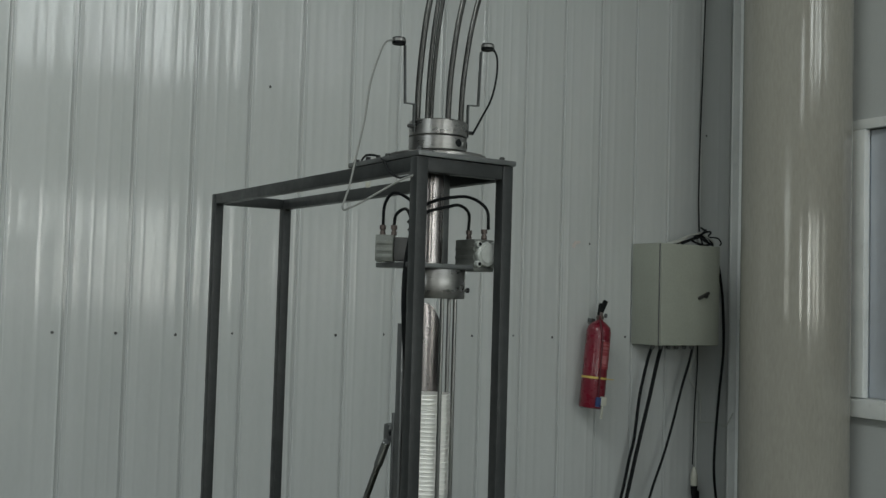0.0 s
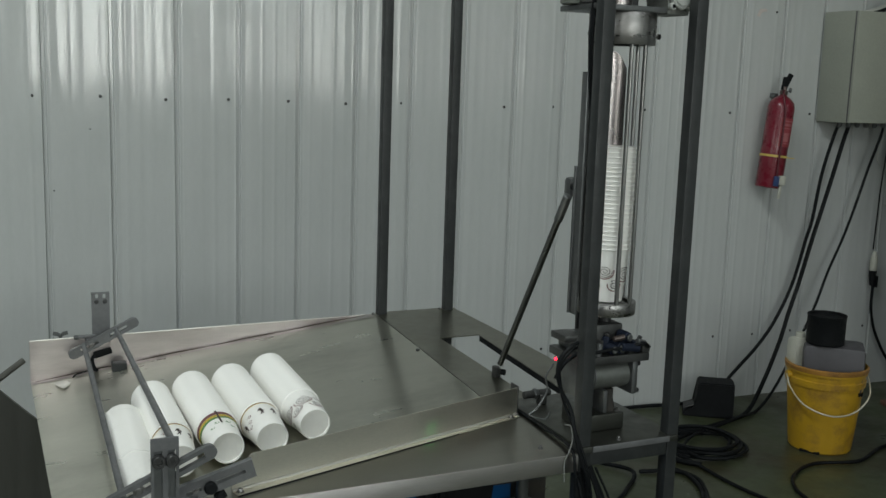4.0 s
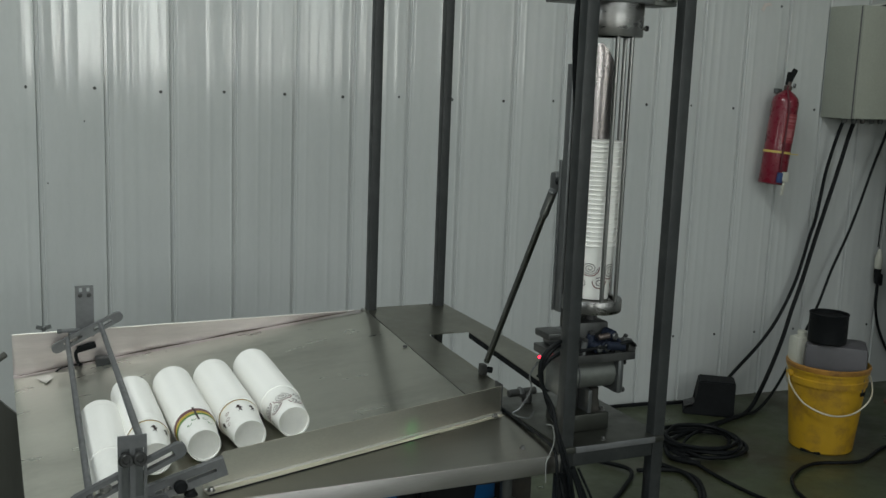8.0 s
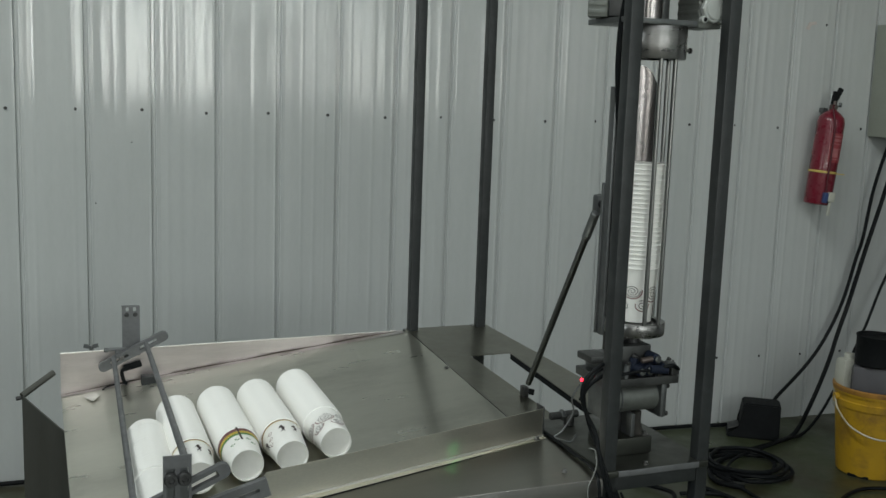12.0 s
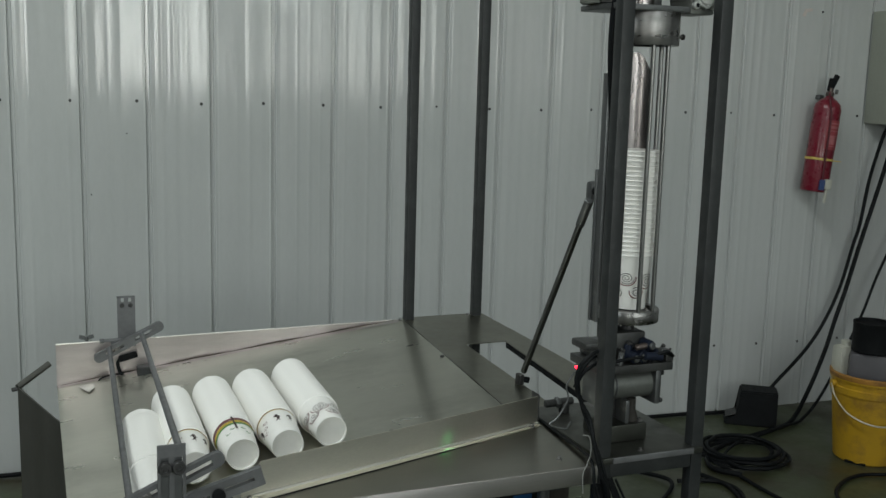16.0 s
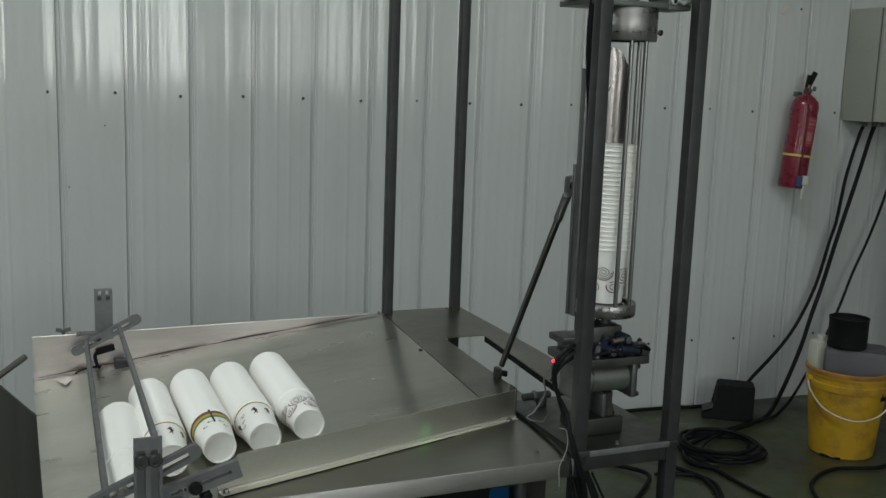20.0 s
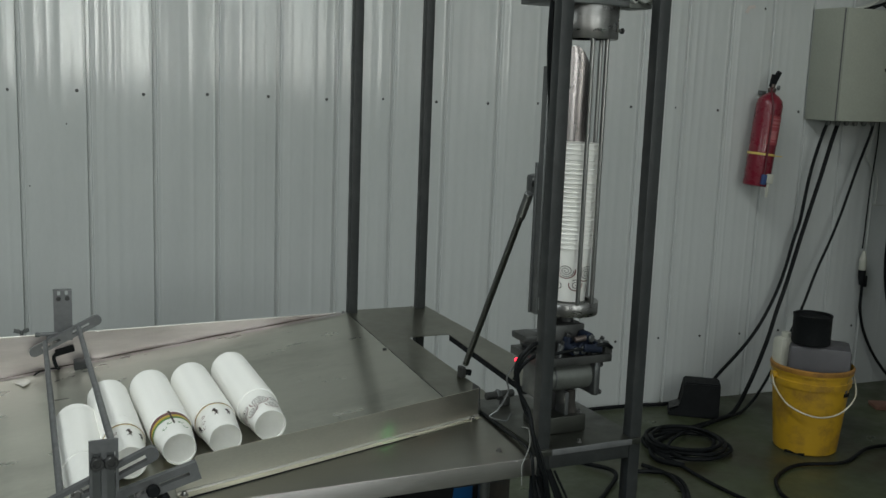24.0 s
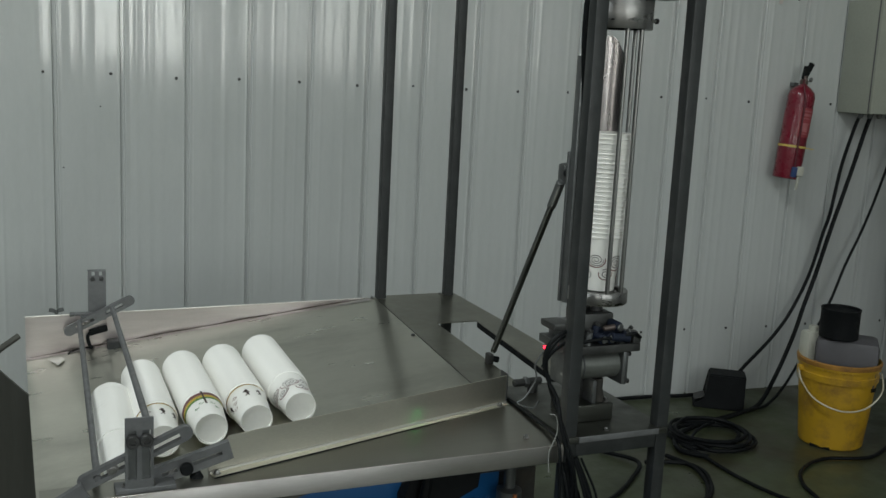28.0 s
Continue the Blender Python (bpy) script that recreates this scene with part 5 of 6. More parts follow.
# ---- hanging cables beside the near post ----
for pts, r, mat, word in (
        ([(0.02, 0.03, 1.03), (-0.011, 0.02, 1.028), (-0.036, 0.02, 1.007), (-0.042, 0.02, 0.977), (-0.032, 0.02, 0.944), (-0.017, 0.01, 0.911), (-0.016, -0.01, 0.868), (-0.008, -0.02, 0.823), (0.01, -0.02, 0.766), (0.03, 0.02, 0.6)], 0.0038, RUBBER, "thick black machine cable hanging at the post"),
        ([(0.02, 0.04, 1.02), (-0.008, 0.03, 1.015), (-0.03, 0.03, 0.99), (-0.03, 0.03, 0.96), (-0.02, 0.03, 0.92), (-0.01, 0.0, 0.87), (0.0, -0.022, 0.82), (0.02, -0.02, 0.74), (0.04, 0.0, 0.62), (0.05, 0.03, 0.5)], 0.0028, RUBBER, "black machine cable hanging at the post"),
        ([(-0.008, 0.30, 0.838), (-0.004, 0.245, 0.837), (0.0, 0.20, 0.837), (-0.002, 0.13, 0.836), (-0.004, 0.06, 0.835), (-0.010, 0.012, 0.833), (-0.016, -0.014, 0.81), (-0.01, -0.014, 0.70)], 0.0032, RUBBER, "black hose lying along the plate joint"),
        ([(-0.046, -0.02, 0.894), (-0.033, -0.02, 0.888), (-0.029, -0.02, 0.86), (-0.036, -0.02, 0.838), (-0.043, -0.02, 0.82), (-0.041, -0.02, 0.785)], 0.001, SENSOR_CABLE, "pale cable tie end hanging from the cables"),
        ([(0.029, 0.15, 0.955), (0.013, 0.15, 0.929), (0.017, 0.15, 0.90), (-0.005, 0.15, 0.866), (-0.02, 0.15, 0.855), (0.008, 0.14, 0.846), (0.026, 0.15, 0.855)], 0.0018, GREY_STEEL, "thin grey wire loop on the table"),
        ([(0.04, 0.07, 1.0), (0.015, 0.05, 1.0), (-0.01, 0.05, 0.985), (-0.022, 0.06, 0.955)], 0.0036, RUBBER, "black cable round the actuator"),
        ([(0.05, 0.06, 0.995), (0.10, 0.045, 1.005), (0.14, 0.05, 1.0), (0.17, 0.06, 0.985)], 0.0032, RUBBER, "thin black hose over the actuator")):
    thing("machine_cable", word, "cable", MACHINE, group="machine cables", bm=bm_tube(pts, r), mat=mat)


# ---- things on the wall ----
ext = thing("fire_extinguisher", "red fire extinguisher hung slightly tilted on the wall", "fire extinguisher", pose(3.181, 3.915, 1.066, 0, 5.8, 0))
R0 = 0.062
cyl = part("cylinder", bm_lathe([(0, 0.004), (R0 - 0.01, 0.0), (R0 - 0.002, 0.004), (R0, 0.012), (R0, 0.385), (R0 - 0.006, 0.408), (R0 - 0.025, 0.428), (0.02, 0.438), (0.016, 0.444), (0, 0.444)], segments=40), RED_PAINT, ext)
bm = bmesh.new()
a0, a1 = radians(-118), radians(-40)
for z0, z1 in ((0.2, 0.335),):
    lo = [bm.verts.new(((R0 + 0.0007) * math.cos(a0 + (a1 - a0) * k / 10), (R0 + 0.0007) * math.sin(a0 + (a1 - a0) * k / 10), z0)) for k in range(11)]
    hi = [bm.verts.new((v.co.x, v.co.y, z1)) for v in lo]
    for k in range(10):
        bm.faces.new([lo[k], lo[k + 1], hi[k + 1], hi[k]])
label_part = part("paper_label", bm, RED_LABEL, cyl, "faded reddish label")
for z0, h, b0, b1 in ((0.318, 0.006, -112, -48), (0.298, 0.011, -110, -60), (0.285, 0.004, -112, -45), (0.225, 0.04, -108, -72), (0.262, 0.004, -110, -50), (0.214, 0.004, -110, -55)):
    bm = bmesh.new()
    lo = [bm.verts.new(((R0 + 0.0014) * math.cos(radians(b0 + (b1 - b0) * k / 8)), (R0 + 0.0014) * math.sin(radians(b0 + (b1 - b0) * k / 8)), z0)) for k in range(9)]
    hi = [bm.verts.new((v.co.x, v.co.y, z0 + h)) for v in lo]
    for k in range(8):
        bm.faces.new([lo[k], lo[k + 1], hi[k + 1], hi[k]])
    part("print_bar", bm, PALE_INK, label_part)
part("strap", bm_lathe([(R0, 0.148), (R0 + 0.0025, 0.149), (R0 + 0.0025, 0.158), (R0, 0.159)], segments=40), YELLOW_TIE, ext, "yellow strap round the cylinder")
part("strap_tail", bm_box((0.055, -0.02, 0.15), (0.11, -0.018, 0.155)), YELLOW_TIE, ext)
part("valve", bm_lathe([(0.017, 0.444), (0.019, 0.448), (0.019, 0.462), (0.013, 0.466), (0.013, 0.482), (0, 0.486)], segments=20), BRASS, ext, "brass valve")
part("gauge", bm_rod((0.018, -0.012, 0.468), (0.025, -0.022, 0.468), 0.011, segments=18), GREY_STEEL, ext)
bm = bm_box((-0.011, -0.008, 0), (0.011, 0.008, 0.075), 0.003, m=Matrix.Translation((-0.002, 0, 0.475)) @ pose(0, 0, 0, 0, 22))
bm_box((-0.009, -0.007, 0), (0.009, 0.007, 0.06), 0.003, bm, Matrix.Translation((-0.008, 0, 0.468)) @ pose(0, 0, 0, 0, 5))
part("lever", bm, BLACK_PLASTIC, ext, "black squeeze lever")
part("hose", bm_tube([(-0.012, -0.015, 0.462), (-0.03, -0.035, 0.45), (-0.032, -0.05, 0.42), (-0.026, -0.0645, 0.36), (-0.022, -0.067, 0.25), (-0.02, -0.067, 0.15), (-0.016, -0.067, 0.06)], 0.0045), material("dark_red_hose", (0.085, 0.007, 0.014), 0.5), ext, "thin dark hose down the front")
part("nozzle_clip", bm_box((-0.03, -0.078, 0.012), (-0.004, -0.063, 0.06), 0.004), material("blue_nozzle", (0.03, 0.06, 0.17), 0.4), ext, "dark blue nozzle")
bm = bm_box((-0.006, -0.082, 0.02), (0.03, -0.064, 0.065), 0.006)
bm_box((0.005, -0.076, -0.045), (0.018, -0.066, 0.022), 0.004, bm)
part("paper_tag", bm, WHITE_PLASTIC, ext, "crumpled white tag")
part("wall_hook", bm_box((-0.012, 0.05, 0.43), (0.012, 0.084, 0.45), 0.003), GREY_STEEL, ext)

cab = thing("control_cabinet", "grey-green steel electrical cabinet with a closed door", "electrical cabinet", pose(3.505, WALL_Y - 0.004, 1.385))
CW, CD, CH = 0.408, 0.20, 0.525
part("body", bm_box((0, -CD, 0), (CW, 0, CH), 0.003), CABINET_PAINT, cab)
part("door_seal", bm_box((0.003, -CD - 0.0085, 0.004), (CW - 0.004, -CD - 0.0003, CH - 0.004)), GREY_PLASTIC, cab, "dark grey rubber door seal")
door = part("door", bm_box((0.001, -CD - 0.024, 0.002), (CW - 0.001, -CD - 0.009, CH - 0.002), 0.004), CABINET_PAINT, cab)
latch = part("latch", bm_box((0, -0.014, -0.008), (0.08, 0, 0.008), 0.004, m=Matrix.Translation((CW - 0.155, -CD - 0.0235, 0.245)) @ pose(0, 0, 0, 0, -24)), DARK_STEEL, door, "dark tilted lever handle")
part("latch_boss", bm_rod((CW - 0.10, -CD - 0.0235, 0.262), (CW - 0.10, -CD - 0.033, 0.262), 0.014), DARK_STEEL, latch)
for x in (0.05, 0.105, 0.16, 0.215, 0.27, 0.325):
    part("cable_gland", bm_lathe([(0, 0.001), (0.013, 0.001), (0.013, -0.014), (0.009, -0.024), (0, -0.024)], segments=12, m=Matrix.Translation((x, -0.11, 0))), GREY_STEEL, cab)

CABLES = (
    ("thick black power cable hanging from the cabinet", 0.0085, RUBBER, [(3.567, 3.90, 1.385), (3.552, 3.92, 1.30), (3.522, 3.941, 1.119), (3.49, 3.941, 0.90), (3.461, 3.941, 0.80), (3.404, 3.941, 0.587), (3.323, 3.94, 0.415), (3.222, 3.93, 0.29), (3.07, 3.91, 0.165), (2.95, 3.90, 0.07), (2.80, 3.935, 0.016), (2.62, 3.955, 0.014), (2.35, 3.96, 0.014), (1.9, 3.95, 0.014), (1.2, 3.955, 0.014), (0.5, 3.95, 0.014), (-0.1, 3.955, 0.014), (-0.6, 3.95, 0.014)]),
    ("thick black cable bundle from the cabinet to the floor coil", 0.0105, RUBBER, [(3.622, 3.89, 1.385), (3.612, 3.91, 1.30), (3.574, 3.921, 1.12), (3.525, 3.921, 0.95), (3.482, 3.921, 0.80), (3.424, 3.92, 0.589), (3.36, 3.90, 0.446), (3.30, 3.88, 0.30), (3.20, 3.85, 0.12), (3.03, 3.74, 0.02), (2.87, 3.665, 0.014), (2.69, 3.605, 0.014), (2.52, 3.54, 0.014), (2.38, 3.44, 0.014), (2.33, 3.32, 0.014), (2.40, 3.23, 0.014)]),
    ("black cable hanging in a long curve to the floor", 0.007, RUBBER, [(3.842, 3.89, 1.385), (3.838, 3.91, 1.30), (3.792, 3.921, 1.144), (3.73, 3.921, 0.95), (3.674, 3.921, 0.80), (3.591, 3.91, 0.639), (3.51, 3.89, 0.47), (3.40, 3.86, 0.30), (3.24, 3.81, 0.10), (3.08, 3.74, 0.016), (2.90, 3.64, 0.034), (2.72, 3.57, 0.03), (2.55, 3.50, 0.03), (2.42, 3.38, 0.03), (2.42, 3.26, 0.03), (2.52, 3.22, 0.03)]),
    ("black cable running down beside the cabinet into the corner", 0.0075, RUBBER, [(4.05, 3.95, 1.87), (4.087, 3.95, 1.80), (4.122, 3.951, 1.60), (4.131, 3.951, 1.352), (4.102, 3.951, 1.104), (4.078, 3.951, 0.85), (4.075, 3.951, 0.669), (4.11, 3.951, 0.478), (4.18, 3.93, 0.28), (4.22, 3.88, 0.12), (4.22, 3.80, 0.012)]),
    ("thin grey wire above the plug", 0.0035, RUBBER, [(3.945, 3.96, 1.385), (3.945, 3.96, 1.25), (3.935, 3.965, 1.046), (3.928, 3.965, 0.80), (3.926, 3.965, 0.735)]),
    ("black cable below the plug running to the corner", 0.0075, RUBBER, [(3.938, 3.955, 0.60), (3.94, 3.955, 0.50), (3.94, 3.95, 0.41), (3.97, 3.94, 0.297), (4.03, 3.91, 0.17), (4.10, 3.85, 0.06), (4.16, 3.78, 0.012)]),
    ("dark cable fixed up the wall above the cabinet", 0.004, RUBBER, [(3.96, 3.95, 1.93), (3.958, 3.975, 2.02), (3.955, 3.98, 2.3), (3.97, 3.98, 2.9), (3.985, 3.98, 3.5), (3.99, 3.98, 4.6)]),
    ("thin grey wire bent loosely on the wall", 0.003, WHITE_CABLE, [(3.93, 3.97, 1.33), (3.90, 3.975, 1.22), (3.925, 3.975, 1.17), (3.985, 3.975, 1.10), (3.99, 3.975, 0.98), (3.975, 3.975, 0.96), (4.06, 3.975, 0.955), (4.12, 3.975, 0.95), (4.18, 3.975, 0.93), (4.23, 3.97, 1.0)]),
    ("loose dark wires curled on the cabinet top", 0.006, RUBBER, [(3.70, 3.90, 1.915), (3.75, 3.88, 1.93), (3.82, 3.87, 1.95), (3.90, 3.89, 1.965), (3.955, 3.92, 1.95), (3.94, 3.88, 1.925), (3.86, 3.86, 1.92), (3.83, 3.90, 1.945), (3.90, 3.93, 1.975), (3.955, 3.95, 1.97)]),
    ("loose grey wires curled on the cabinet top", 0.004, WHITE_CABLE, [(3.66, 3.92, 1.915), (3.72, 3.90, 1.935), (3.80, 3.90, 1.96), (3.88, 3.92, 1.955), (3.93, 3.94, 1.93), (3.90, 3.90, 1.915)]),
    ("messy black wires bunched on the cabinet top", 0.005, RUBBER, [(3.72, 3.86, 1.915), (3.78, 3.84, 1.945), (3.87, 3.84, 1.985), (3.94, 3.87, 1.99), (3.95, 3.90, 1.965), (3.94, 3.86, 1.93), (3.90, 3.82, 1.918), (3.84, 3.84, 1.955), (3.90, 3.87, 2.0), (3.95, 3.92, 2.0), (3.958, 3.96, 2.02)]),
    ("pale wires bunched on the cabinet top", 0.0045, WHITE_CABLE, [(3.64, 3.87, 1.915), (3.70, 3.85, 1.93), (3.78, 3.86, 1.965), (3.86, 3.86, 1.975), (3.93, 3.86, 1.95), (3.97, 3.88, 1.935), (3.99, 3.92, 1.95), (3.93, 3.93, 1.99), (3.86, 3.9, 1.98)]),
    ("short dark wire hanging over the cabinet edge", 0.004, RUBBER, [(3.90, 3.84, 1.96), (3.92, 3.80, 1.955), (3.93, 3.785, 1.93), (3.925, 3.79, 1.915)]),
)
for word, r, mat, pts in CABLES:
    thing("wall_cable", word, "cable", group="cables at the wall", bm=bm_tube(pts, r, segments=10), mat=mat)
plug = thing("plug_connector", "white socket with a black plug hanging on the wall", "plug", pose(3.93, 3.955, 0.60))
part("socket", bm_lathe([(0, 0.025), (0.017, 0.025), (0.019, 0.03), (0.019, 0.08), (0.015, 0.095), (0.007, 0.125), (0, 0.125)], segments=16), WHITE_PLASTIC, plug, "white socket body")
part("plug_body", bm_lathe([(0.006, -0.055), (0.011, -0.05), (0.017, -0.01), (0.019, 0.024), (0, 0.024)], segments=16), BLACK_PLASTIC, plug, "black plug body")
part("clip", bm_box((0.02, -0.01, -0.065), (0.032, 0.004, -0.005), 0.003), BLACK_PLASTIC, plug)

# small scraps left on the wall and the tray
thing("tape_scrap", "yellowed scrap of tape stuck on the cladding", "tape", bm=bm_plate([(3.10, 1.872), (3.118, 1.868), (3.126, 1.888), (3.158, 1.896), (3.152, 1.908), (3.115, 1.903)], 0.0, 0.0015, m=pose(0, WALL_Y - 0.006, 0, 90)), mat=material("old_tape", (0.52, 0.47, 0.44), 0.6, vary=0.2, scale=30))
thing("tape_scrap", "grey scrap of tape stuck on the tray", "tape", MACHINE, bm=bm_plate([(-0.838, 0.985), (-0.808, 0.99), (-0.802, 0.965), (-0.818, 0.935), (-0.829, 0.962)], 0.0, 0.0006, lift=lambda x, y: tray_z(x, y) + 0.0048), mat=material("grey_tape", (0.66, 0.63, 0.58), 0.7, vary=0.2, scale=30))


# ---- things on the floor ----
bucket = thing("bucket", "dirty yellow plastic bucket with a white wire handle", "bucket", pose(3.07, 3.305, 0.0, 0, 0, -14))


def flared(profile):
    return [(r * (1 + 0.27 * z), z) for r, z in profile]


part("shell", bm_lathe(flared([(0, 0.006), (0.118, 0.006), (0.126, 0.0), (0.131, 0.006), (0.146, 0.29), (0.152, 0.292), (0.153, 0.318), (0.148, 0.322), (0.149, 0.345), (0.155, 0.347), (0.156, 0.372), (0.150, 0.377), (0.145, 0.37), (0.127, 0.012), (0, 0.012)]), segments=56), YELLOW_PLASTIC, bucket)
part("stained_rim", bm_lathe(flared([(0.1508, 0.3772), (0.1568, 0.3725), (0.1572, 0.362), (0.1562, 0.356)]), segments=56), material("brown_stained_plastic", (0.33, 0.16, 0.03), 0.5, vary=0.3, scale=14, stain=(0.12, 0.06, 0.025), stain_amount=0.8, stain_scale=18), bucket, "brown stained rim")
for s in (-1, 1):
    part("handle_ear", bm_rod((s * 0.158, 0, 0.325), (s * 0.179, 0, 0.325), 0.016, segments=14), YELLOW_PLASTIC, bucket)
part("handle", bm_tube([(-0.177, 0.0, 0.325), (-0.180, -0.045, 0.28), (-0.152, -0.125, 0.225), (-0.065, -0.185, 0.195), (0.033, -0.193, 0.21), (0.12, -0.152, 0.265), (0.168, -0.055, 0.315), (0.177, 0.0, 0.325)], 0.0035), material("grubby_white_wire", (0.55, 0.52, 0.42), 0.55, vary=0.25, scale=12, stain=(0.28, 0.22, 0.10), stain_amount=0.8, stain_scale=9), bucket, "grubby white wire handle")
for a, z, w in ((-35, 0.268, 0.02), (-24, 0.264, 0.024)):
    part("dark_mark", bm_box((-w / 2, -0.1588, z - 0.008), (w / 2, -0.1555, z + 0.008), 0.0, m=pose(0, 0, 0, 0, 0, 0)), BLACK_PLASTIC, bucket, "dark printed mark").matrix_local = pose(0, 0, 0, 0, 0, a + 70)
part("chipped_base", bm_box((-0.05, -0.131, 0.0), (0.035, -0.10, 0.012), 0.004), BLACK_PLASTIC, bucket).matrix_local = pose(0, 0, 0, 0, 0, -42)

jug = thing("grey_jug", "dark grey plastic jug lying in the yellow bucket", "jug", pose(3.082, 3.298, 0.345, 0, 0, -40))
part("jug_body", bm_box((-0.115, -0.085, -0.08), (0.135, 0.10, 0.118), 0.026), GREY_PLASTIC, jug)
tin = thing("black_tin", "black round tin standing on the grey jug", "tin", pose(3.042, 3.298, 0.4635))
part("tin_wall", bm_lathe([(0, 0.002), (0.076, 0.002), (0.079, 0.006), (0.079, 0.118), (0.081, 0.121), (0.081, 0.127), (0.076, 0.127), (0.076, 0.115), (0, 0.112)], segments=40), BLACK_PLASTIC, tin)
flask = thing("white_flask", "pale plastic flask standing in the yellow bucket", "flask", pose(2.985, 3.385, 0.255))
part("flask_body", bm_box((-0.045, -0.03, 0), (0.04, 0.035, 0.22), 0.022), WHITE_PLASTIC, flask)
part("flask_neck", bm_rod((0.0, 0, 0.21), (0.0, 0, 0.24), 0.02), WHITE_PLASTIC, flask)

pedal = thing("foot_switch", "black metal foot switch box on the floor", "foot switch", pose(2.875, 3.79, 0, 0, 0, -122))
bm = bmesh.new()
side = [(-0.15, 0.0), (0.08, 0.0), (0.08, 0.166), (-0.085, 0.166), (-0.098, 0.042), (-0.15, 0.022)]
la = [bm.verts.new((-0.06, y, z)) for y, z in side]
lb = [bm.verts.new((0.06, y, z)) for y, z in side]
bm.faces.new(la)
bm.faces.new(lb[::-1])
for k in range(6):
    bm.faces.new([la[k], la[(k + 1) % 6], lb[(k + 1) % 6], lb[k]])
bmesh.ops.bevel(bm, geom=list(bm.edges), offset=0.006, segments=2, affect="EDGES")
part("housing", bm, BLACK_PLASTIC, pedal)
part("pedal_plate", bm_box((-0.045, -0.142, 0.034), (0.045, -0.09, 0.041), 0.003, m=pose(0, 0, 0.050, 21)), DARK_STEEL, pedal)

coil_pts, rnd = [], random.Random(8)
for k in range(0, 56):
    a = k * math.tau / 12.5 + 2.2
    r = 0.150 + 0.028 * math.sin(k * 0.21 + 0.6) + rnd.uniform(-0.008, 0.008)
    coil_pts.append((2.54 + 0.02 * math.sin(k * 0.33) + r * 1.06 * math.cos(a), 3.43 + 0.02 * math.cos(k * 0.27) + r * math.sin(a), 0.011 + 0.0007 * k + rnd.uniform(0, 0.004)))
thing("cable_coil", "loosely coiled thick black cable on the floor", "cable coil", bm=bm_tube(coil_pts, 0.0084, segments=8, steps=5), mat=RUBBER)
FLOOR_CABLES = (
    (0.009, [(2.24, 3.29, 0.012), (2.28, 3.20, 0.01), (2.30, 3.12, 0.01), (2.27, 3.03, 0.01), (2.20, 2.92, 0.01), (2.05, 2.80, 0.01)]),
    (0.0075, [(2.36, 3.36, 0.02), (2.388, 3.261, 0.012), (2.403, 3.057, 0.008), (2.433, 2.893, 0.008), (2.494, 2.781, 0.008), (2.66, 2.718, 0.008), (2.9, 2.68, 0.008), (3.15, 2.6, 0.008)]),
    (0.0078, [(3.62, 3.13, 0.01), (3.34, 3.19, 0.01), (3.08, 3.08, 0.01), (2.869, 3.11, 0.01), (2.70, 3.031, 0.01), (2.61, 2.911, 0.01), (2.575, 2.789, 0.01), (2.503, 2.616, 0.01), (2.40, 2.4, 0.01)]),
    (0.0085, [(2.12, 3.25, 0.01), (2.229, 3.226, 0.01), (2.283, 3.181, 0.01), (2.263, 3.057, 0.01), (2.2, 2.939, 0.01), (2.117, 2.858, 0.01), (1.979, 2.825, 0.01), (1.832, 2.841, 0.01), (1.706, 2.894, 0.01), (1.729, 2.946, 0.01), (1.818, 2.976, 0.01), (1.978, 3.113, 0.01), (2.08, 3.24, 0.02), (2.0, 3.4, 0.01)]),
)
for r, pts in FLOOR_CABLES:
    thing("floor_cable", "black cable lying in loops on the floor", "cable", group="cables on the floor", bm=bm_tube(pts, r), mat=RUBBER)

basin = thing("basin", "low dark round basin with a pale worn rim", "basin", pose(3.58, 2.707, 0))
part("basin_wall", bm_lathe([(0, 0.004), (0.35, 0.004), (0.36, 0.0), (0.366, 0.006), (0.384, 0.168), (0.378, 0.168)], segments=64), BASIN, basin)
part("basin_inside", bm_lathe([(0.3775, 0.1685), (0.366, 0.03), (0, 0.02)], segments=64), BASIN_INSIDE, basin, "dirty beige inside")
part("basin_rim", bm_lathe([(0.377, 0.1655), (0.388, 0.1655), (0.391, 0.169), (0.388, 0.173), (0.380, 0.173), (0.376, 0.169)], segments=64, closed=True), BASIN_RIM, basin, "pale worn rolled rim")
thing("board_offcut", "reddish brown board lying by the corner", "board", pose(3.93, 3.60, 0.0, 0, 0, -22), bm=bm_box((-0.15, -0.05, 0), (0.12, 0.05, 0.02), 0.003), mat=CARDBOARD)

# green lamp added out of view; its aimed beam makes the table's green glint
pilot = thing("unseen_green_lamp", "small lit green lamp on a slim post, added out of view for the glint", "pilot lamp", pose(1.58, 0.70, 0.0))
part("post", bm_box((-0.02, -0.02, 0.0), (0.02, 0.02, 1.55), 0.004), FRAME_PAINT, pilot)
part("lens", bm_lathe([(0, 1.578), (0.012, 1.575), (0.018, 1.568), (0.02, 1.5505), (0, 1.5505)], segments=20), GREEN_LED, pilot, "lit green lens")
# Narrow spot aimed at the fence to draw the green glint there.
beam = bpy.data.lights.new("green_glint_beam", "SPOT")
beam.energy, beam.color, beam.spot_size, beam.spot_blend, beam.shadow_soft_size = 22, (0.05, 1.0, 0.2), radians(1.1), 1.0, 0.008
new("green_glint_beam", beam).matrix_world = look((1.58, 0.70, 1.60), MACHINE @ Vector((-0.229, 0.155, 0.848)))

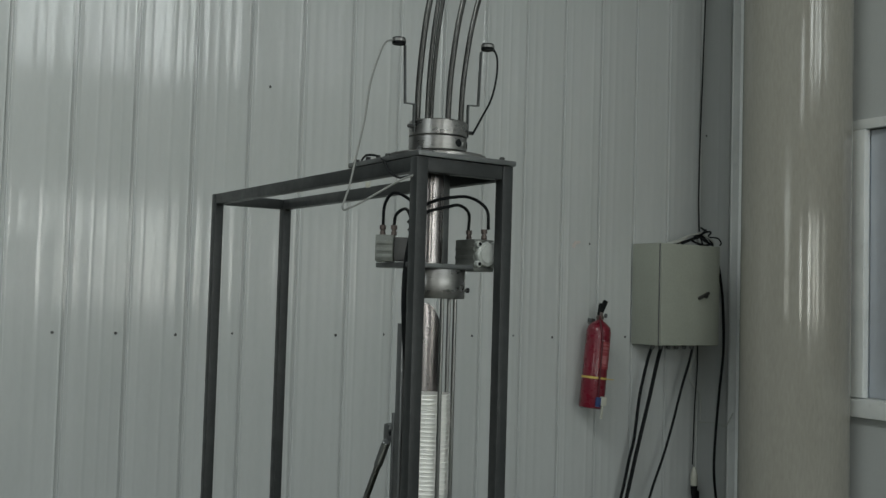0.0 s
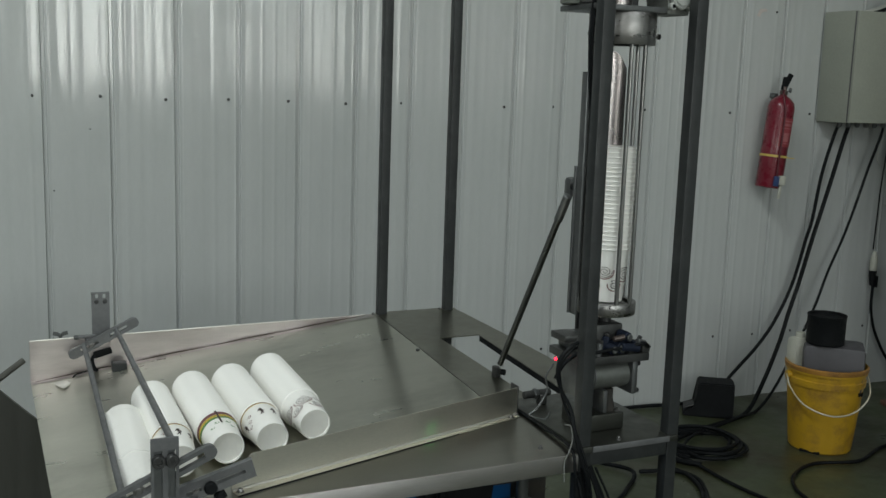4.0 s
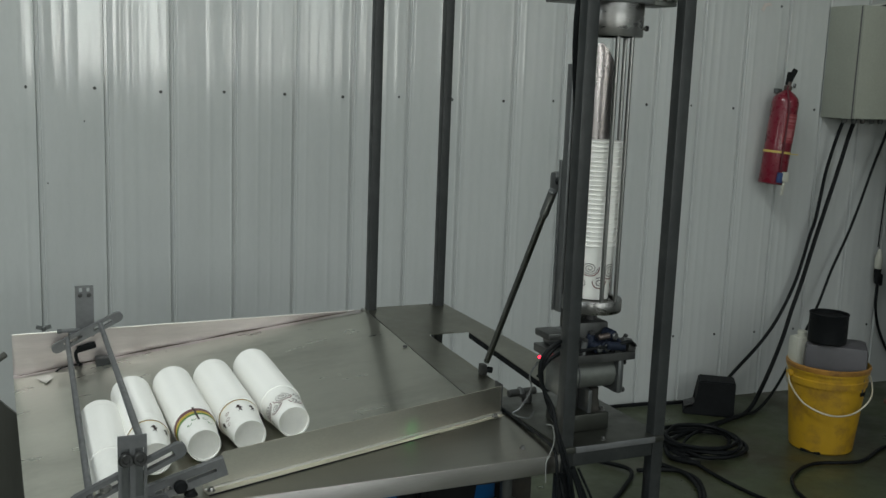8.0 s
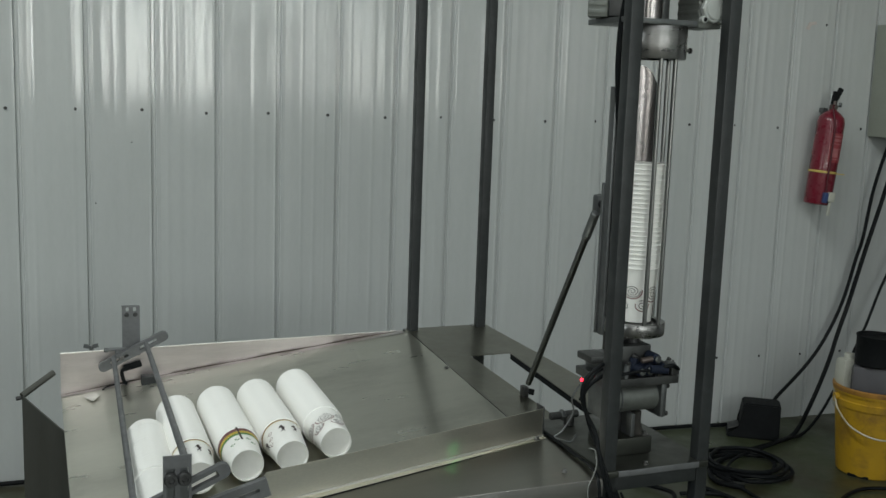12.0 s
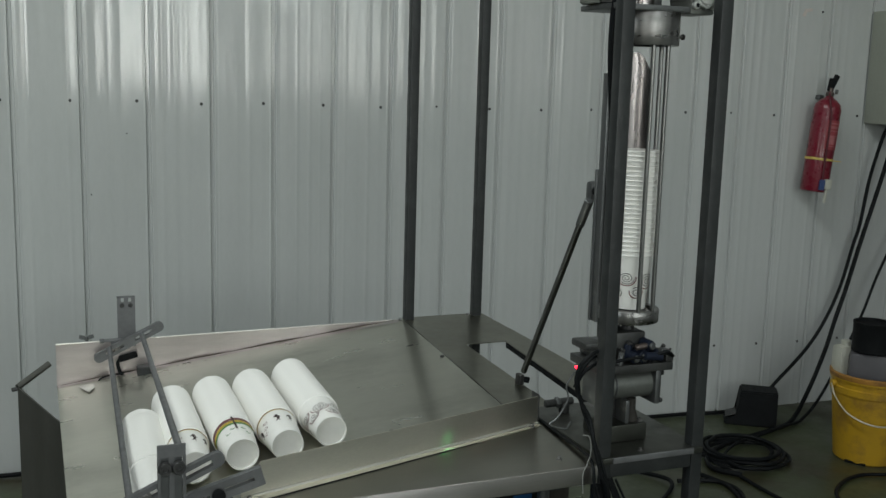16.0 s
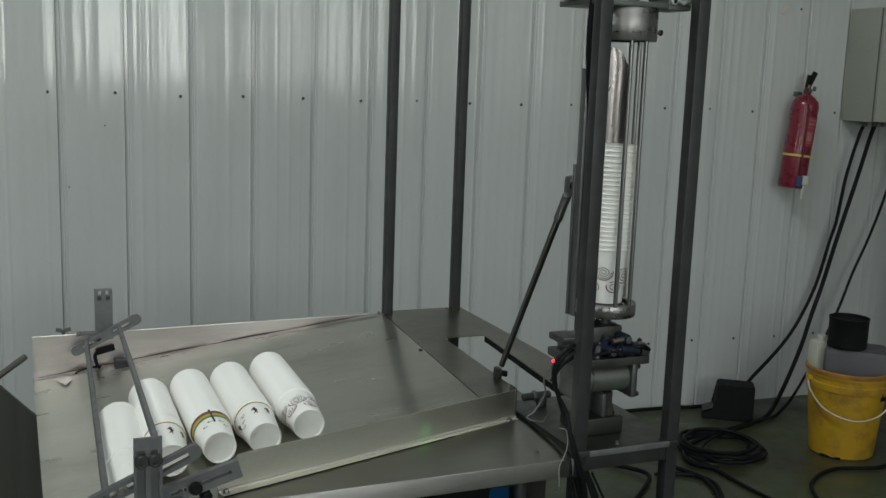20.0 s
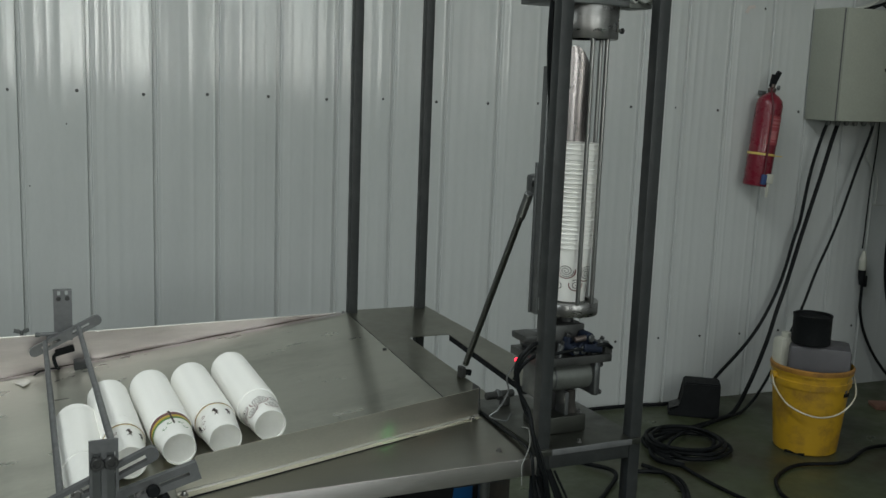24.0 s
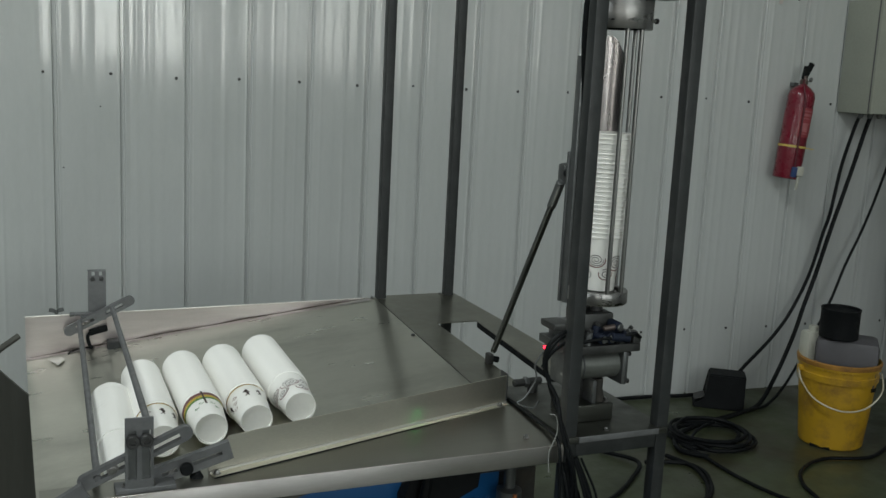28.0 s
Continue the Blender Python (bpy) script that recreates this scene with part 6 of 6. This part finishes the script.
# ---- under the table ----
def crate():
    """A blue plastic crate with lattice sides and a solid folded rim."""
    ob = thing("plastic_crate", "blue plastic crate with pierced sides under the table", "crate", MACHINE @ pose(-0.27, 0.455, -0.022, 0, 0, 1))
    hw, hd, h = 0.25, 0.21, 0.715
    part("rim", bm_box((-hw - 0.012, -hd - 0.012, h - 0.065), (hw + 0.012, -hd + 0.003, h), 0.004), BLUE_PLASTIC, ob)
    part("rim", bm_box((-hw - 0.012, hd - 0.003, h - 0.06), (hw + 0.012, hd + 0.012, h), 0.004), BLUE_PLASTIC, ob)
    for s in (-1, 1):
        part("rim", bm_box((s * hw - 0.012, -hd + 0.004, h - 0.06), (s * hw + 0.012, hd - 0.004, h), 0.004), BLUE_PLASTIC, ob)
        part("corner_post", bm_box((s * hw - 0.012, -hd - 0.008, 0.0), (s * hw + 0.012, -hd + 0.008, h - 0.061), 0.004), BLUE_PLASTIC, ob)
    part("middle_post", bm_box((-0.012, -hd - 0.006, 0.0), (0.012, -hd + 0.004, h - 0.061), 0.003), BLUE_PLASTIC, ob)
    bm = bmesh.new()
    for k in range(-19, 20):
        x = k * 0.0125
        bm_box((x - 0.003, -hd - 0.003, 0.03), (x + 0.003, -hd + 0.001, h - 0.06), bm=bm)
    for k in range(0, 52):
        z = 0.03 + k * 0.0125
        bm_box((-hw, -hd - 0.0025, z - 0.003), (hw, -hd + 0.0005, z + 0.003), bm=bm)
    part("lattice", bm, BLUE_PLASTIC, ob, kind="stuff", smooth=0)
    part("side_wall", bm_box((-hw, -hd + 0.01, 0.0), (-hw + 0.004, hd - 0.005, h - 0.062)), BLUE_PLASTIC, ob)
    part("side_wall", bm_box((hw - 0.004, -hd + 0.01, 0.0), (hw, hd - 0.005, h - 0.062)), BLUE_PLASTIC, ob)
    part("back_wall", bm_box((-hw, hd - 0.004, 0.0), (hw, hd, h - 0.062)), BLUE_PLASTIC, ob)
    part("bottom", bm_box((-hw, -hd, 0.0), (hw, hd, 0.012)), BLUE_PLASTIC, ob)


crate()

valve_box = thing("valve_box", "dark grey hanging valve box under the table front", "valve box", MACHINE)
bm = bmesh.new()
side = [(-0.215, 0.74), (-0.072, 0.74), (-0.066, 0.70), (-0.07, 0.668), (-0.15, 0.63), (-0.20, 0.60), (-0.225, 0.62), (-0.23, 0.66), (-0.218, 0.69)]
la = [bm.verts.new((x, 0.20, z)) for x, z in side]
lb = [bm.verts.new((x, 0.26, z)) for x, z in side]
bm.faces.new(la)
bm.faces.new(lb[::-1])
for k in range(len(side)):
    j = (k + 1) % len(side)
    bm.faces.new([la[k], la[j], lb[j], lb[k]])
part("housing", bm, BLACK_PLASTIC, valve_box)
part("hanger", bm_box((-0.16, 0.21, 0.741), (-0.12, 0.25, 0.82), 0.003), DARK_STEEL, valve_box)
part("drain_hose", bm_tube([(-0.185, 0.19, 0.74), (-0.188, 0.185, 0.69), (-0.2, 0.185, 0.62), (-0.19, 0.19, 0.5), (-0.15, 0.2, 0.3), (-0.1, 0.2, 0.01)], 0.011), RUBBER, valve_box)
pump = thing("air_regulator", "small metal air regulator with an orange hose end", "regulator", MACHINE)
part("bowl", bm_lathe([(0, 0.55), (0.016, 0.555), (0.021, 0.575), (0.021, 0.625), (0.026, 0.63), (0.026, 0.655), (0.012, 0.66), (0.012, 0.80), (0, 0.80)], segments=20, m=Matrix.Translation((0.0, 0.2, 0))), GREY_STEEL, pump)
part("orange_tube", bm_tube([(-0.001, 0.172, 0.655), (-0.002, 0.17, 0.635), (-0.003, 0.17, 0.62), (-0.006, 0.17, 0.60)], 0.004), ORANGE, pump, "orange hose end")
part("bracket", bm_box((-0.06, 0.21, 0.69), (0.05, 0.222, 0.80), 0.002), DARK_STEEL, pump)
rag = bm_box((-0.024, 0.166, 0.565), (0.004, 0.18, 0.60), 0.006)
part("rag", rag, WHITE_PLASTIC, pump, "scrap of pale rag")
for pts, r in (([(0.0, 0.01, 0.80), (0.01, -0.01, 0.72), (0.03, 0.02, 0.64), (0.09, 0.1, 0.60), (0.15, 0.2, 0.62), (0.2, 0.3, 0.7)], 0.0045),
               ([(0.01, 0.0, 0.80), (0.03, -0.01, 0.70), (0.05, 0.02, 0.62), (0.06, 0.06, 0.55), (0.02, 0.1, 0.5), (-0.05, 0.12, 0.52)], 0.0055),
               ([(0.005, 0.0, 0.79), (0.02, -0.01, 0.70), (0.025, 0.0, 0.6), (0.05, 0.03, 0.45), (0.12, 0.1, 0.2), (0.2, 0.2, 0.0)], 0.006),
               ([(0.02, 0.0, 0.76), (0.05, 0.0, 0.66), (0.055, 0.03, 0.5), (0.0, 0.1, 0.35), (-0.05, 0.2, 0.05), (-0.02, 0.4, -0.01)], 0.0065)):
    thing("machine_cable", "black cable hanging in a tangle under the table", "cable", MACHINE, group="cables under the table", bm=bm_tube(pts, r), mat=RUBBER)

# dark clutter below the table corner; the box is made up to darken it
clutter = thing("dark_filler_box", "made-up box darkening the area under the table corner", "junction box", MACHINE)
part("housing", bm_box((-0.075, 0.27, 0.45), (0.10, 0.33, 0.79), 0.004), DULL_BROWN, clutter)
part("lid", bm_box((-0.07, 0.262, 0.52), (0.03, 0.2695, 0.70), 0.004), BLACK_PLASTIC, clutter)
for x, z in ((-0.06, 0.69), (0.02, 0.69), (-0.06, 0.53), (0.02, 0.53)):
    part("lid_screw", bm_rod((x, 0.2618, z), (x, 0.2585, z), 0.004, segments=8), GREY_STEEL, clutter)
rnd = random.Random(12)
for k in range(4):
    x, y = 0.03 + 0.010 * k, -0.012 + 0.004 * (k % 3)
    pts = [(x * 0.5, y, 0.80), (x * 0.8 + 0.012, y - 0.012, 0.73), (x + 0.02 + rnd.uniform(-0.01, 0.02), y - 0.01, 0.66), (x + 0.03 + rnd.uniform(-0.02, 0.03), y + 0.02, 0.58), (x + 0.04 + rnd.uniform(-0.02, 0.05), 0.05, 0.45), (x + 0.06 + rnd.uniform(-0.03, 0.06), 0.12, 0.22), (x + 0.1 + 0.04 * k, 0.25 + 0.05 * k, -0.012), (x + 0.2 + 0.05 * k, 0.5 + 0.04 * k, -0.014)]
    thing("machine_cable", "black cable hanging from the machine to the floor", "cable", MACHINE, group="cables under the table", bm=bm_tube(pts, rnd.choice((0.0025, 0.0032, 0.0042))), mat=RUBBER)
